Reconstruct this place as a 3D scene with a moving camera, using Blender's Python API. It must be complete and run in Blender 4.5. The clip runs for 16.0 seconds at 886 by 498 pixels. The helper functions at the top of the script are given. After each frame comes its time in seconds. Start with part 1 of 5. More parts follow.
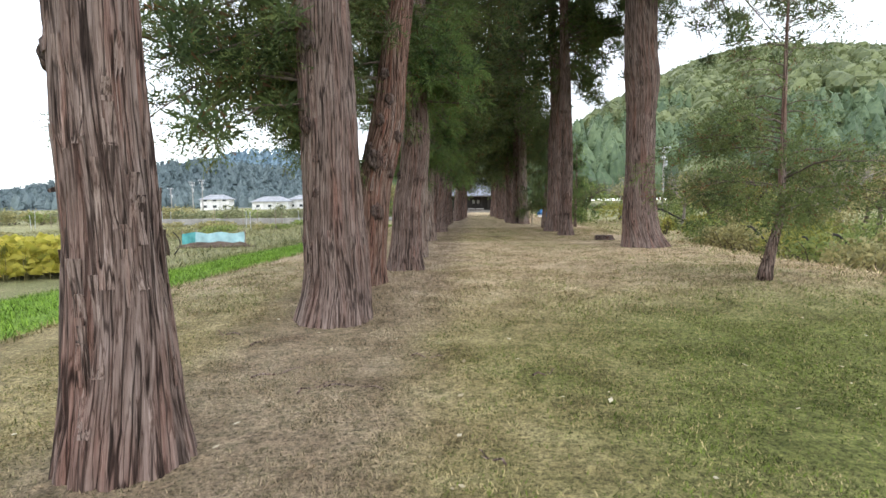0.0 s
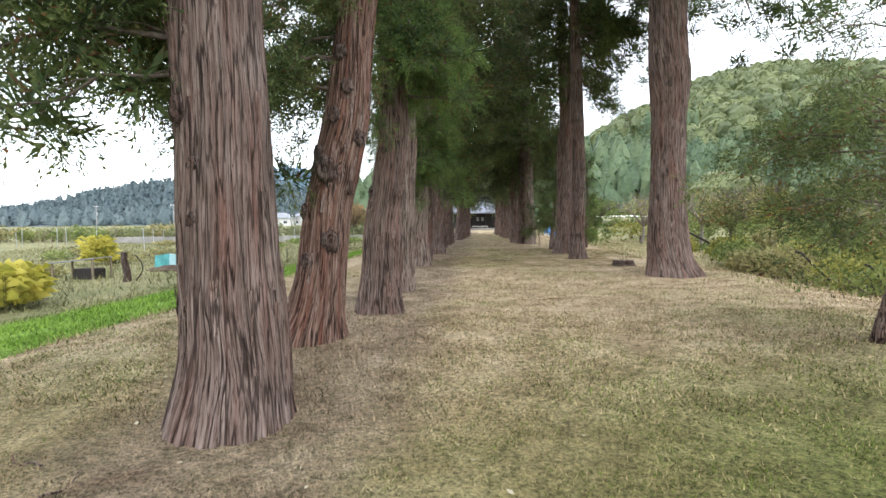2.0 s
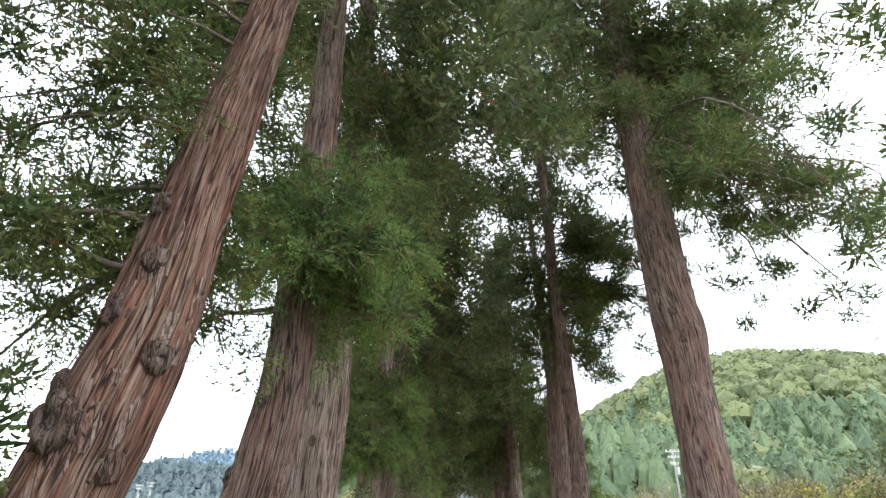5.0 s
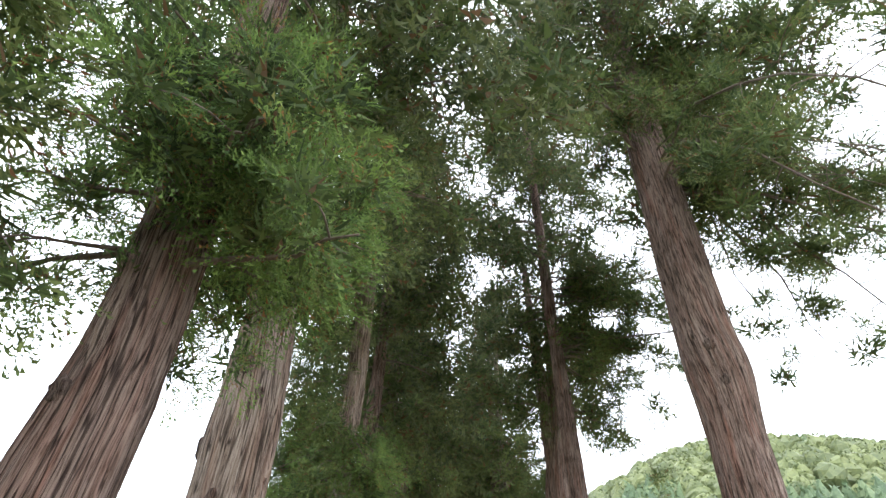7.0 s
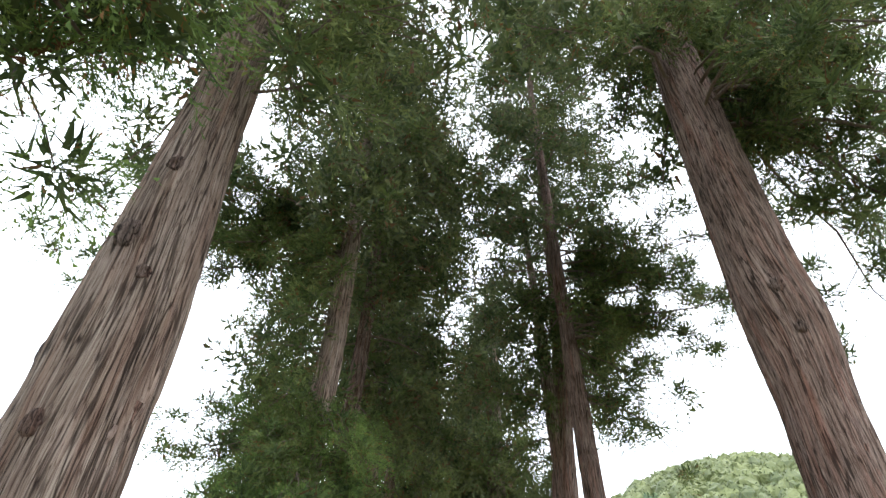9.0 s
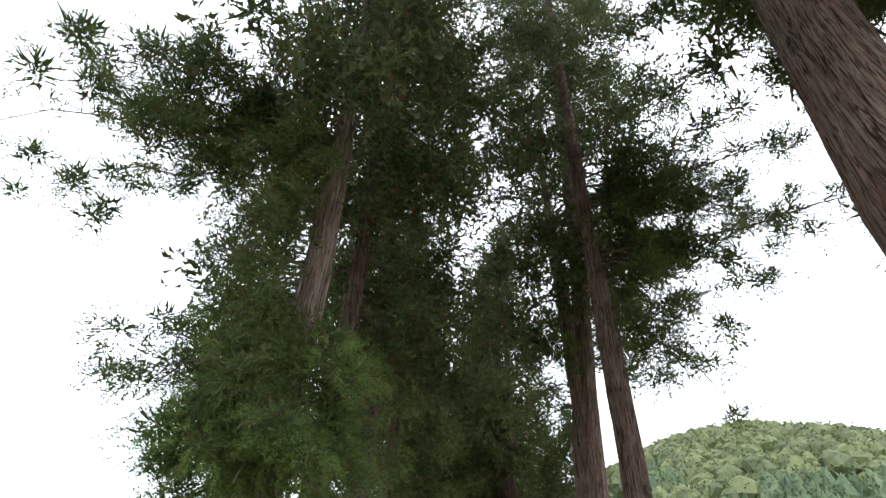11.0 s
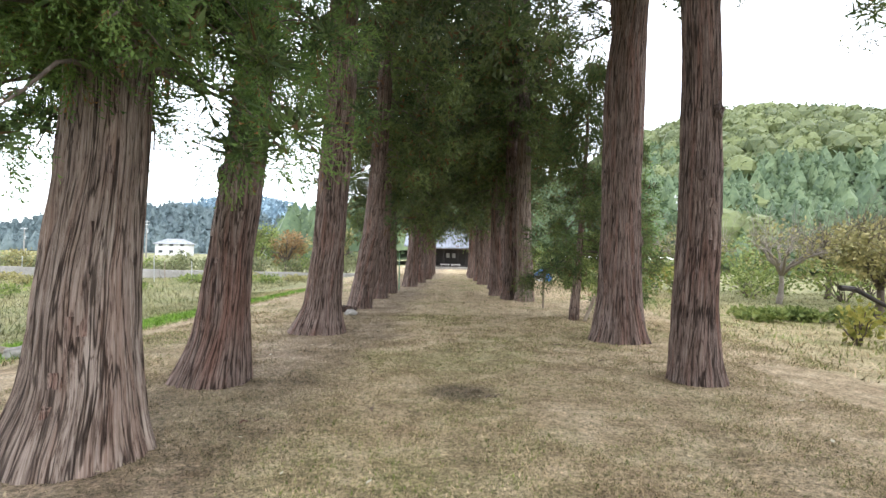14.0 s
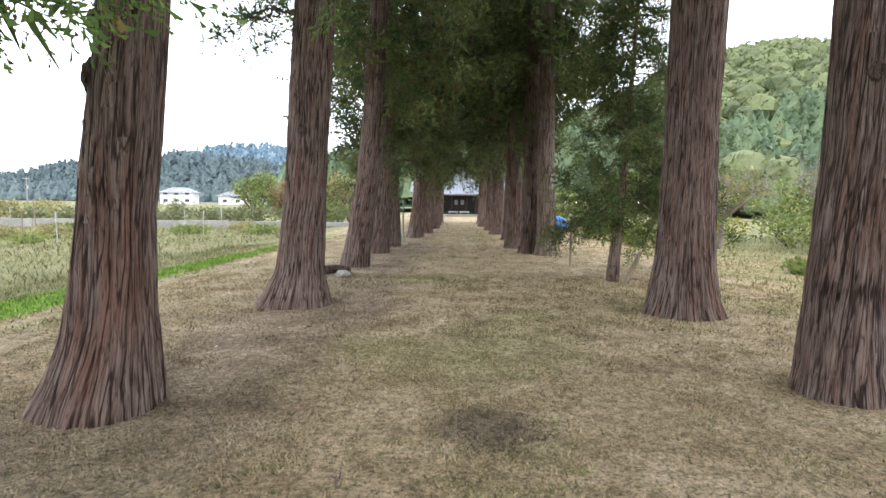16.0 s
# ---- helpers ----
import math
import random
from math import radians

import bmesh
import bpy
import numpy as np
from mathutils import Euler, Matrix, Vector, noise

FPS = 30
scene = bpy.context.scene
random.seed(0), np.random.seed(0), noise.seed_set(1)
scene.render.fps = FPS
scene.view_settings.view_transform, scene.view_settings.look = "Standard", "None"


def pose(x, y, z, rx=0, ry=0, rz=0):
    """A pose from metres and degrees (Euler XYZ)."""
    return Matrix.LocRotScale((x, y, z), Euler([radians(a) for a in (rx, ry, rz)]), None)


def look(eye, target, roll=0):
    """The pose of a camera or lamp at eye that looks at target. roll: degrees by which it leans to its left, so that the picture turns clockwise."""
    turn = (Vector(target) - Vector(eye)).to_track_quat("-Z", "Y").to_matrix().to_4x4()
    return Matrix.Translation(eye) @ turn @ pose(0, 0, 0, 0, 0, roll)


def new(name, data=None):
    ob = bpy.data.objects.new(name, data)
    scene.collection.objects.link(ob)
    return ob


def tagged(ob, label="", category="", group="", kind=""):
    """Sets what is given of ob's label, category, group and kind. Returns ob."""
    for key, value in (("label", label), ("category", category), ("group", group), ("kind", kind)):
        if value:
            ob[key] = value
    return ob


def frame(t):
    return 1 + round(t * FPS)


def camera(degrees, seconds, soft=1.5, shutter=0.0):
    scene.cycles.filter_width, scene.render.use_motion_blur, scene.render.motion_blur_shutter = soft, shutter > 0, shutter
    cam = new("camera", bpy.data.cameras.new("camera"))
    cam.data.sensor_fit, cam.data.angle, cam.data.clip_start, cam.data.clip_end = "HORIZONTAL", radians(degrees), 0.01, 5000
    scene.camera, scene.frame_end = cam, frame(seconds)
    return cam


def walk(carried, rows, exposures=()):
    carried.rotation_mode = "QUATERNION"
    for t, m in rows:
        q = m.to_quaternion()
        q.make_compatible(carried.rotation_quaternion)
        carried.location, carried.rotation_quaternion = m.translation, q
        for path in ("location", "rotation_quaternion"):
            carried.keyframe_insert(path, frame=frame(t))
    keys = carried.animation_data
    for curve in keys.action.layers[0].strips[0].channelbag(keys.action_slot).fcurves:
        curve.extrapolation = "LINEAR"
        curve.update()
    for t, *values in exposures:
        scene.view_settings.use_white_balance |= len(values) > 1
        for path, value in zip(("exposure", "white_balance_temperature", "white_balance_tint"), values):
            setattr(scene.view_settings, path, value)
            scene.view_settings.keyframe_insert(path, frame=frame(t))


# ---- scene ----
cam = camera(79.5, 16.0)
METRES, EYE, TILT, LEAN, TURN = 18.8, 1.5, 0.0, 0.0, 3.35
ROWS = [
    (0.0, 0.0, 0.0, 0.0, -0.06, -5.05, 0.67),
    (0.5, 0.0074, 0.0329, 0.0024, 0.23, -4.58, 0.82),
    (1.0, 0.0114, 0.0667, 0.0037, 0.48, -4.16, 0.72),
    (1.5, 0.0166, 0.1011, 0.0045, 0.58, -4.02, 0.79),
    (2.0, 0.018, 0.1332, 0.0058, 0.54, -3.28, 0.6),
    (2.5, 0.0216, 0.1659, 0.0073, 0.22, -0.54, 0.62),
    (3.0, 0.0214, 0.1967, 0.0116, 0.29, 4.9, 0.48),
    (3.5, 0.0264, 0.2235, 0.0137, 0.38, 14.17, 0.46),
    (4.0, 0.0349, 0.2526, 0.0144, 0.1, 19.83, 0.5),
    (4.5, 0.0415, 0.2833, 0.0146, -0.68, 23.42, 0.2),
    (7.0, 0.0585, 0.4426, 0.0162, -2.94, 34.54, -0.55),
    (7.5, 0.0605, 0.4751, 0.0162, -3.4, 35.85, -0.73),
    (8.0, 0.0645, 0.5077, 0.0141, -3.76, 36.15, -0.87),
    (10.5, 0.0712, 0.6546, 0.0169, -3.33, 36.11, -1.38),
    (11.0, 0.0718, 0.6848, 0.0154, -3.2, 33.18, -1.34),
    (11.5, 0.0763, 0.7131, 0.0127, -3.2, 26.59, -1.34),
    (12.0, 0.0851, 0.7413, 0.011, -3.02, 19.32, -1.16),
    (12.5, 0.0914, 0.7688, 0.0083, -2.73, 11.66, -1.22),
    (13.0, 0.0969, 0.8001, 0.0076, -2.46, 6.95, -1.17),
    (13.5, 0.096, 0.831, 0.0062, -2.16, 3.37, -1.22),
    (14.0, 0.096, 0.8626, 0.0035, -1.96, 0.6, -1.12),
    (14.5, 0.0933, 0.8954, 0.0025, -1.69, -2.19, -1.09),
    (15.0, 0.0943, 0.9256, 0.0024, -1.51, -4.34, -0.9),
    (15.5, 0.0968, 0.9582, 0.0042, -1.37, -5.09, -0.61),
    (16.0, 0.0974, 0.9894, 0.0054, -1.16, -5.15, -0.64),
]
EXPO = [(0.0, -0.22), (2.0, -0.08), (4.0, 0.12), (7.0, 0.55), (8.2, 0.55), (10.3, -0.15), (11.3, -0.18), (12.0, 0.08), (12.5, 0.24), (14.0, 0.22), (16.0, 0.14)]
walk(cam, [(t, pose(0, 0, EYE, TILT, LEAN, TURN) @ pose(METRES * x, METRES * y, METRES * z, 90 + pitch, roll, yaw)) for t, x, y, z, yaw, pitch, roll in ROWS], EXPO)

# ---- sky and light: bright overcast ----
world = bpy.data.worlds.new("overcast_sky")
scene.world = world
world.use_nodes = True
wn, wl = world.node_tree.nodes, world.node_tree.links
wn.clear()
sky = wn.new("ShaderNodeTexSky")
sky.sky_type, sky.sun_disc = "NISHITA", False
sky.sun_elevation, sky.sun_rotation = radians(48), radians(150)
sky_light = wn.new("ShaderNodeBackground")
sky_light.inputs["Strength"].default_value = 0.10
cloud_light = wn.new("ShaderNodeBackground")
cloud_light.inputs["Color"].default_value = (0.945, 0.975, 1.03, 1)
cloud_light.inputs["Strength"].default_value = 2.45
both = wn.new("ShaderNodeAddShader")
world_out = wn.new("ShaderNodeOutputWorld")
wl.new(sky.outputs[0], sky_light.inputs["Color"])
wl.new(sky_light.outputs[0], both.inputs[0])
wl.new(cloud_light.outputs[0], both.inputs[1])
wl.new(both.outputs[0], world_out.inputs["Surface"])
sun_data = bpy.data.lights.new("sun", "SUN")
sun_data.energy, sun_data.angle, sun_data.color = 1.2, radians(25), (1.0, 0.96, 0.9)
sun = new("sun", sun_data)
sun.matrix_world = look((20, -35, 45), (0, 0, 0))

# ---- number helpers ----
rng = np.random.default_rng(7)
TABLE = np.random.default_rng(3).random((256, 256))


def smooth(a, lo, hi):
    u = np.clip((np.asarray(a, float) - lo) / (hi - lo), 0, 1)
    return u * u * (3 - 2 * u)


def grain(u, v, wrap=256):
    """Smooth value noise, 0 to 1, that repeats after wrap steps of u."""
    u, v = np.broadcast_arrays(np.asarray(u, float), np.asarray(v, float))
    iu, iv = np.floor(u).astype(int), np.floor(v).astype(int)
    fu, fv = u - iu, v - iv
    fu, fv = fu * fu * (3 - 2 * fu), fv * fv * (3 - 2 * fv)
    a, b = (iu % wrap) % 256, ((iu + 1) % wrap) % 256
    c, d = iv % 256, (iv + 1) % 256
    return (TABLE[a, c] * (1 - fu) + TABLE[b, c] * fu) * (1 - fv) + (TABLE[a, d] * (1 - fu) + TABLE[b, d] * fu) * fv


def ground_height(x, y):
    x, y = np.asarray(x, float), np.asarray(y, float)
    z = 0.11 * np.exp(-((y - 9.5) / 4.5) ** 2) + 0.05 * smooth(y, 13, 20) - 0.04 * smooth(y, 20, 24)
    z = z + 0.14 * np.exp(-((x - 5.2) / 2.2) ** 2 - ((y - 8.4) / 4.0) ** 2)
    z = z - 0.55 * smooth(-x, 3.2, 10.5) - 0.25 * smooth(-x, 10, 25)
    z = z - (0.9 - 0.5 * smooth(y, 17, 26)) * smooth(x, 6.8 - 2.2 * smooth(y, 17, 24), 11.5)
    z = z + 0.03 * (grain(x * 0.8 + 40, y * 0.8 + 9) - 0.5) + 0.015 * (grain(x * 3 + 90, y * 3 + 30) - 0.5)
    return z


def gz(x, y):
    return float(ground_height(x, y))


# ---- mesh helpers ----
def mesh_from(name, verts, faces, material, soft=False):
    """A mesh from arrays of corners and of equal-sided faces."""
    verts, faces = np.ascontiguousarray(verts, np.float32), np.ascontiguousarray(faces, np.int32)
    me = bpy.data.meshes.new(name)
    k = faces.shape[1]
    me.vertices.add(len(verts))
    me.vertices.foreach_set("co", verts.ravel())
    me.loops.add(faces.size)
    me.loops.foreach_set("vertex_index", faces.ravel())
    me.polygons.add(len(faces))
    me.polygons.foreach_set("loop_start", np.arange(0, faces.size, k, dtype=np.int32))
    me.polygons.foreach_set("use_smooth", np.full(len(faces), soft))
    me.update(calc_edges=True)
    me.materials.append(material)
    return me


def child(ob, parent):
    ob.parent = parent
    return ob


def part(name, bm, material, parent, label=""):
    me = bpy.data.meshes.new(name)
    bm.to_mesh(me)
    bm.free()
    me.materials.append(material)
    ob = child(new(name, me), parent)
    return tagged(ob, label)


def part_np(name, verts, faces, material, parent, label="", soft=False):
    ob = child(new(name, mesh_from(name, verts, faces, material, soft)), parent)
    return tagged(ob, label)


def thing(name, x, y, z, label, category, group="", kind="", turn=0):
    ob = new(name)
    ob.empty_display_size = 0.2
    ob.matrix_world = pose(x, y, z, 0, 0, turn)
    return tagged(ob, label, category, group, kind)


def box(bm, x0, y0, z0, x1, y1, z1, bevel=0.0, m=None):
    made = bmesh.ops.create_cube(bm, size=1.0)["verts"]
    bmesh.ops.transform(bm, matrix=Matrix.Translation(((x0 + x1) / 2, (y0 + y1) / 2, (z0 + z1) / 2)) @ Matrix.Diagonal((x1 - x0, y1 - y0, z1 - z0, 1)), verts=made)
    if bevel:
        edges = list({e for v in made for e in v.link_edges})
        made = [v for v in bmesh.ops.bevel(bm, geom=edges, offset=bevel, segments=1, affect="EDGES")["verts"]]
    if m is not None:
        bmesh.ops.transform(bm, matrix=m, verts=made)
    return bm


def boxed(*a, **k):
    return box(bmesh.new(), *a, **k)


def tube(points, radii, sides=8, rough=0.0, seed=0):
    """Corners and quads of a round bar along points."""
    p, r = np.asarray(points, float), np.asarray(radii, float)
    way = np.gradient(p, axis=0)
    way /= np.linalg.norm(way, axis=1)[:, None] + 1e-9
    ref = np.where(np.abs(way[:, 2:3]) > 0.9, [[1.0, 0, 0]], [[0, 0, 1.0]])
    a = np.cross(way, ref)
    a /= np.linalg.norm(a, axis=1)[:, None] + 1e-9
    b = np.cross(way, a)
    th = np.linspace(0, 2 * np.pi, sides, endpoint=False)
    rr = r[:, None] * (1 + rough * (grain(np.arange(sides)[None] * 1.3 + seed, np.arange(len(p))[:, None] * 0.9) - 0.5))
    v = p[:, None] + rr[..., None] * (np.cos(th)[None, :, None] * a[:, None] + np.sin(th)[None, :, None] * b[:, None])
    n = len(p)
    i, j = np.meshgrid(np.arange(n - 1), np.arange(sides), indexing="ij")
    k = (j + 1) % sides
    f = np.stack([i * sides + j, i * sides + k, (i + 1) * sides + k, (i + 1) * sides + j], -1).reshape(-1, 4)
    v = v.reshape(-1, 3)
    # caps
    v = np.vstack([v, p[:1], p[-1:]])
    c0, c1 = len(v) - 2, len(v) - 1
    jj = np.arange(sides)
    cap0 = np.stack([np.full(sides, c0), (jj + 1) % sides, jj, jj], -1)
    cap1 = np.stack([np.full(sides, c1), (n - 1) * sides + jj, (n - 1) * sides + (jj + 1) % sides, (n - 1) * sides + (jj + 1) % sides], -1)
    tri = np.vstack([cap0, cap1])[:, :3]
    quads = np.vstack([f[:, [0, 1, 2]], f[:, [0, 2, 3]], tri])
    return v, quads


def join(pieces):
    vs, fs, n = [], [], 0
    for v, f in pieces:
        vs.append(v)
        fs.append(f + n)
        n += len(v)
    return np.vstack(vs), np.vstack(fs)


# ---- materials ----
def nodes_for(name):
    m = bpy.data.materials.new(name)
    m.use_nodes = True
    nt = m.node_tree
    return m, nt.nodes, nt.links, nt.nodes["Principled BSDF"]


def ramp_node(n, stops):
    r = n.new("ShaderNodeValToRGB")
    while len(r.color_ramp.elements) < len(stops):
        r.color_ramp.elements.new(0.5)
    for e, (p, c) in zip(r.color_ramp.elements, stops):
        e.position, e.color = p, (*c, 1)
    return r


def mix_node(n, l, fac, a, b, mode="MIX"):
    m = n.new("ShaderNodeMix")
    m.data_type, m.blend_type = "RGBA", mode
    for sock, v in ((m.inputs[0], fac), (m.inputs[6], a), (m.inputs[7], b)):
        if isinstance(v, (int, float)):
            sock.default_value = v
        elif isinstance(v, tuple):
            sock.default_value = (*v, 1)
        else:
            l.new(v, sock)
    return m.outputs[2]


def noise_node(n, l, vector, scale, detail=4, rough=0.6):
    t = n.new("ShaderNodeTexNoise")
    t.inputs["Scale"].default_value, t.inputs["Detail"].default_value, t.inputs["Roughness"].default_value = scale, detail, rough
    l.new(vector, t.inputs["Vector"])
    return t.outputs["Fac"]


def scaled(n, l, vector, xyz):
    m = n.new("ShaderNodeMapping")
    m.inputs["Scale"].default_value = xyz
    l.new(vector, m.inputs["Vector"])
    return m.outputs[0]


def bumped(n, l, p, height, strength, distance):
    b = n.new("ShaderNodeBump")
    b.inputs["Strength"].default_value, b.inputs["Distance"].default_value = strength, distance
    l.new(height, b.inputs["Height"])
    l.new(b.outputs[0], p.inputs["Normal"])


def bark_material(name, dark, mid, pale, red, unrolled=True):
    """Stringy cedar bark: long plates split by dark seams, in metres round and up the stem."""
    m, n, l, p = nodes_for(name)
    tc = n.new("ShaderNodeTexCoord")
    rnd = n.new("ShaderNodeObjectInfo").outputs["Random"]
    mul = n.new("ShaderNodeMath")
    mul.operation, mul.inputs[1].default_value = "MULTIPLY", 37.0
    l.new(rnd, mul.inputs[0])
    comb = n.new("ShaderNodeCombineXYZ")
    for k in range(3):
        l.new(mul.outputs[0], comb.inputs[k])
    add = n.new("ShaderNodeVectorMath")
    l.new(tc.outputs["UV" if unrolled else "Object"], add.inputs[0])
    l.new(comb.outputs[0], add.inputs[1])
    co = add.outputs[0]

    def cut(a, b):
        return (a, b, 1) if unrolled else (a, a, b)
    bend = noise_node(n, l, scaled(n, l, co, cut(2.5, 1.3)), 1.0, 2, 0.5)
    shift = n.new("ShaderNodeMath")
    shift.operation, shift.inputs[1].default_value = "MULTIPLY", 0.022
    l.new(bend, shift.inputs[0])
    sway = n.new("ShaderNodeCombineXYZ")
    l.new(shift.outputs[0], sway.inputs[0])
    add2 = n.new("ShaderNodeVectorMath")
    l.new(co, add2.inputs[0])
    l.new(sway.outputs[0], add2.inputs[1])
    co = add2.outputs[0]

    def seam_lines(a, b, width, deep):
        f = noise_node(n, l, scaled(n, l, co, cut(a, b)), 1.0, 2, 0.45)
        sub = n.new("ShaderNodeMath")
        sub.operation, sub.inputs[1].default_value = "SUBTRACT", 0.5
        l.new(f, sub.inputs[0])
        ab = n.new("ShaderNodeMath")
        ab.operation = "ABSOLUTE"
        l.new(sub.outputs[0], ab.inputs[0])
        r = ramp_node(n, [(0.0, (deep, deep * 0.9, deep * 0.85)), (width * 0.35, (deep * 1.6, deep * 1.5, deep * 1.45)), (width, (1, 1, 1))])
        l.new(ab.outputs[0], r.inputs[0])
        return r.outputs[0]
    fibre = noise_node(n, l, scaled(n, l, co, cut(55, 1.6)), 1.0, 4, 0.6)
    hair = noise_node(n, l, scaled(n, l, co, cut(230, 6)), 1.0, 3, 0.6)
    patch = noise_node(n, l, scaled(n, l, co, cut(3.2, 1.6)), 1.0, 5, 0.65)
    tint = noise_node(n, l, scaled(n, l, co, cut(9, 0.6)), 1.0, 4, 0.6)
    base = ramp_node(n, [(0.25, dark), (0.42, mid), (0.75, pale)])
    l.new(fibre, base.inputs[0])
    fr = ramp_node(n, [(0.48, (0, 0, 0)), (0.68, (0.6, 0.6, 0.6))])
    l.new(tint, fr.inputs[0])
    c = mix_node(n, l, fr.outputs[0], base.outputs[0], red)
    hr = ramp_node(n, [(0.3, (0.72, 0.7, 0.7)), (0.7, (1.22, 1.22, 1.22))])
    l.new(hair, hr.inputs[0])
    pr = ramp_node(n, [(0.3, (0.72, 0.68, 0.66)), (0.5, (0.98, 0.97, 0.97)), (0.72, (1.2, 1.22, 1.26))])
    l.new(patch, pr.inputs[0])
    fade = noise_node(n, l, scaled(n, l, co, cut(5, 1.1)), 1.0, 3, 0.6)
    fader = ramp_node(n, [(0.36, (0.75, 0.75, 0.75)), (0.56, (1, 1, 1))])
    l.new(fade, fader.inputs[0])
    wide_seam = mix_node(n, l, fader.outputs[0], (1.0, 1.0, 1.0), seam_lines(23, 1.15, 0.045, 0.15))
    thin_seam = seam_lines(58, 2.8, 0.05, 0.40)
    ends = noise_node(n, l, scaled(n, l, co, cut(16, 7)), 1.0, 4, 0.7)
    er = ramp_node(n, [(0.28, (0.7, 0.66, 0.64)), (0.38, (1, 1, 1)), (0.66, (1, 1, 1)), (0.76, (1.25, 1.24, 1.22))])
    l.new(ends, er.inputs[0])
    for layer in (hr.outputs[0], pr.outputs[0], er.outputs[0], wide_seam, thin_seam):
        c = mix_node(n, l, 1.0, c, layer, "MULTIPLY")
    l.new(c, p.inputs["Base Color"])
    p.inputs["Roughness"].default_value = 0.9
    p.inputs["Specular IOR Level"].default_value = 0.2
    total = hair
    for layer, k in ((fibre, 0.6), (wide_seam, 1.3), (thin_seam, 0.6), (ends, 0.5)):
        s2 = n.new("ShaderNodeMath")
        s2.operation, s2.inputs[1].default_value = "MULTIPLY_ADD", k
        l.new(layer, s2.inputs[0])
        l.new(total, s2.inputs[2])
        total = s2.outputs[0]
    bumped(n, l, p, total, 0.85, 0.016)
    return m


def leaf_material(name, dark, mid, light, brown=None, thin=0.35, rough=0.55):
    """Foliage: colour varies leaf by leaf and, more slowly, over the crown."""
    m, n, l, p = nodes_for(name)
    rnd = n.new("ShaderNodeNewGeometry").outputs["Random Per Island"]
    pos = n.new("ShaderNodeNewGeometry").outputs["Position"]
    slow = noise_node(n, l, pos, 1.1, 3, 0.6)
    mixv = n.new("ShaderNodeMath")
    mixv.operation, mixv.inputs[1].default_value = "MULTIPLY_ADD", 0.45
    l.new(rnd, mixv.inputs[0])
    l.new(slow, mixv.inputs[2])
    stops = [(0.40, dark), (0.66, mid), (0.95, light)]
    r = ramp_node(n, stops)
    l.new(mixv.outputs[0], r.inputs[0])
    colour = r.outputs[0]
    if brown:
        inner = noise_node(n, l, pos, 2.3, 3, 0.6)
        ir = ramp_node(n, [(0.58, (0, 0, 0)), (0.74, (0.5, 0.5, 0.5))])
        l.new(inner, ir.inputs[0])
        colour = mix_node(n, l, ir.outputs[0], colour, brown)
        b = n.new("ShaderNodeMath")
        b.operation, b.inputs[1].default_value = "GREATER_THAN", 0.945
        l.new(rnd, b.inputs[0])
        colour = mix_node(n, l, b.outputs[0], colour, brown)
    l.new(colour, p.inputs["Base Color"])
    p.inputs["Roughness"].default_value = rough
    p.inputs["Specular IOR Level"].default_value = 0.25
    t = n.new("ShaderNodeBsdfTranslucent")
    l.new(colour, t.inputs["Color"])
    ms = n.new("ShaderNodeMixShader")
    ms.inputs[0].default_value = thin
    l.new(p.outputs[0], ms.inputs[1])
    l.new(t.outputs[0], ms.inputs[2])
    l.new(ms.outputs[0], n["Material Output"].inputs["Surface"])
    return m


def rough_material(name, a, b, scale=8.0, rough=0.8, metal=0.0, bump=0.3, stretch=(1, 1, 1), distance=0.01):
    m, n, l, p = nodes_for(name)
    co = scaled(n, l, n.new("ShaderNodeTexCoord").outputs["Object"], stretch)
    f1 = noise_node(n, l, co, scale, 6, 0.65)
    f2 = noise_node(n, l, co, scale * 0.13, 3, 0.5)
    r1 = ramp_node(n, [(0.3, a), (0.7, b)])
    l.new(f1, r1.inputs[0])
    r2 = ramp_node(n, [(0.3, (0.75, 0.75, 0.75)), (0.7, (1.15, 1.15, 1.15))])
    l.new(f2, r2.inputs[0])
    l.new(mix_node(n, l, 1.0, r1.outputs[0], r2.outputs[0], "MULTIPLY"), p.inputs["Base Color"])
    p.inputs["Roughness"].default_value, p.inputs["Metallic"].default_value = rough, metal
    bumped(n, l, p, f1, bump, distance)
    return m


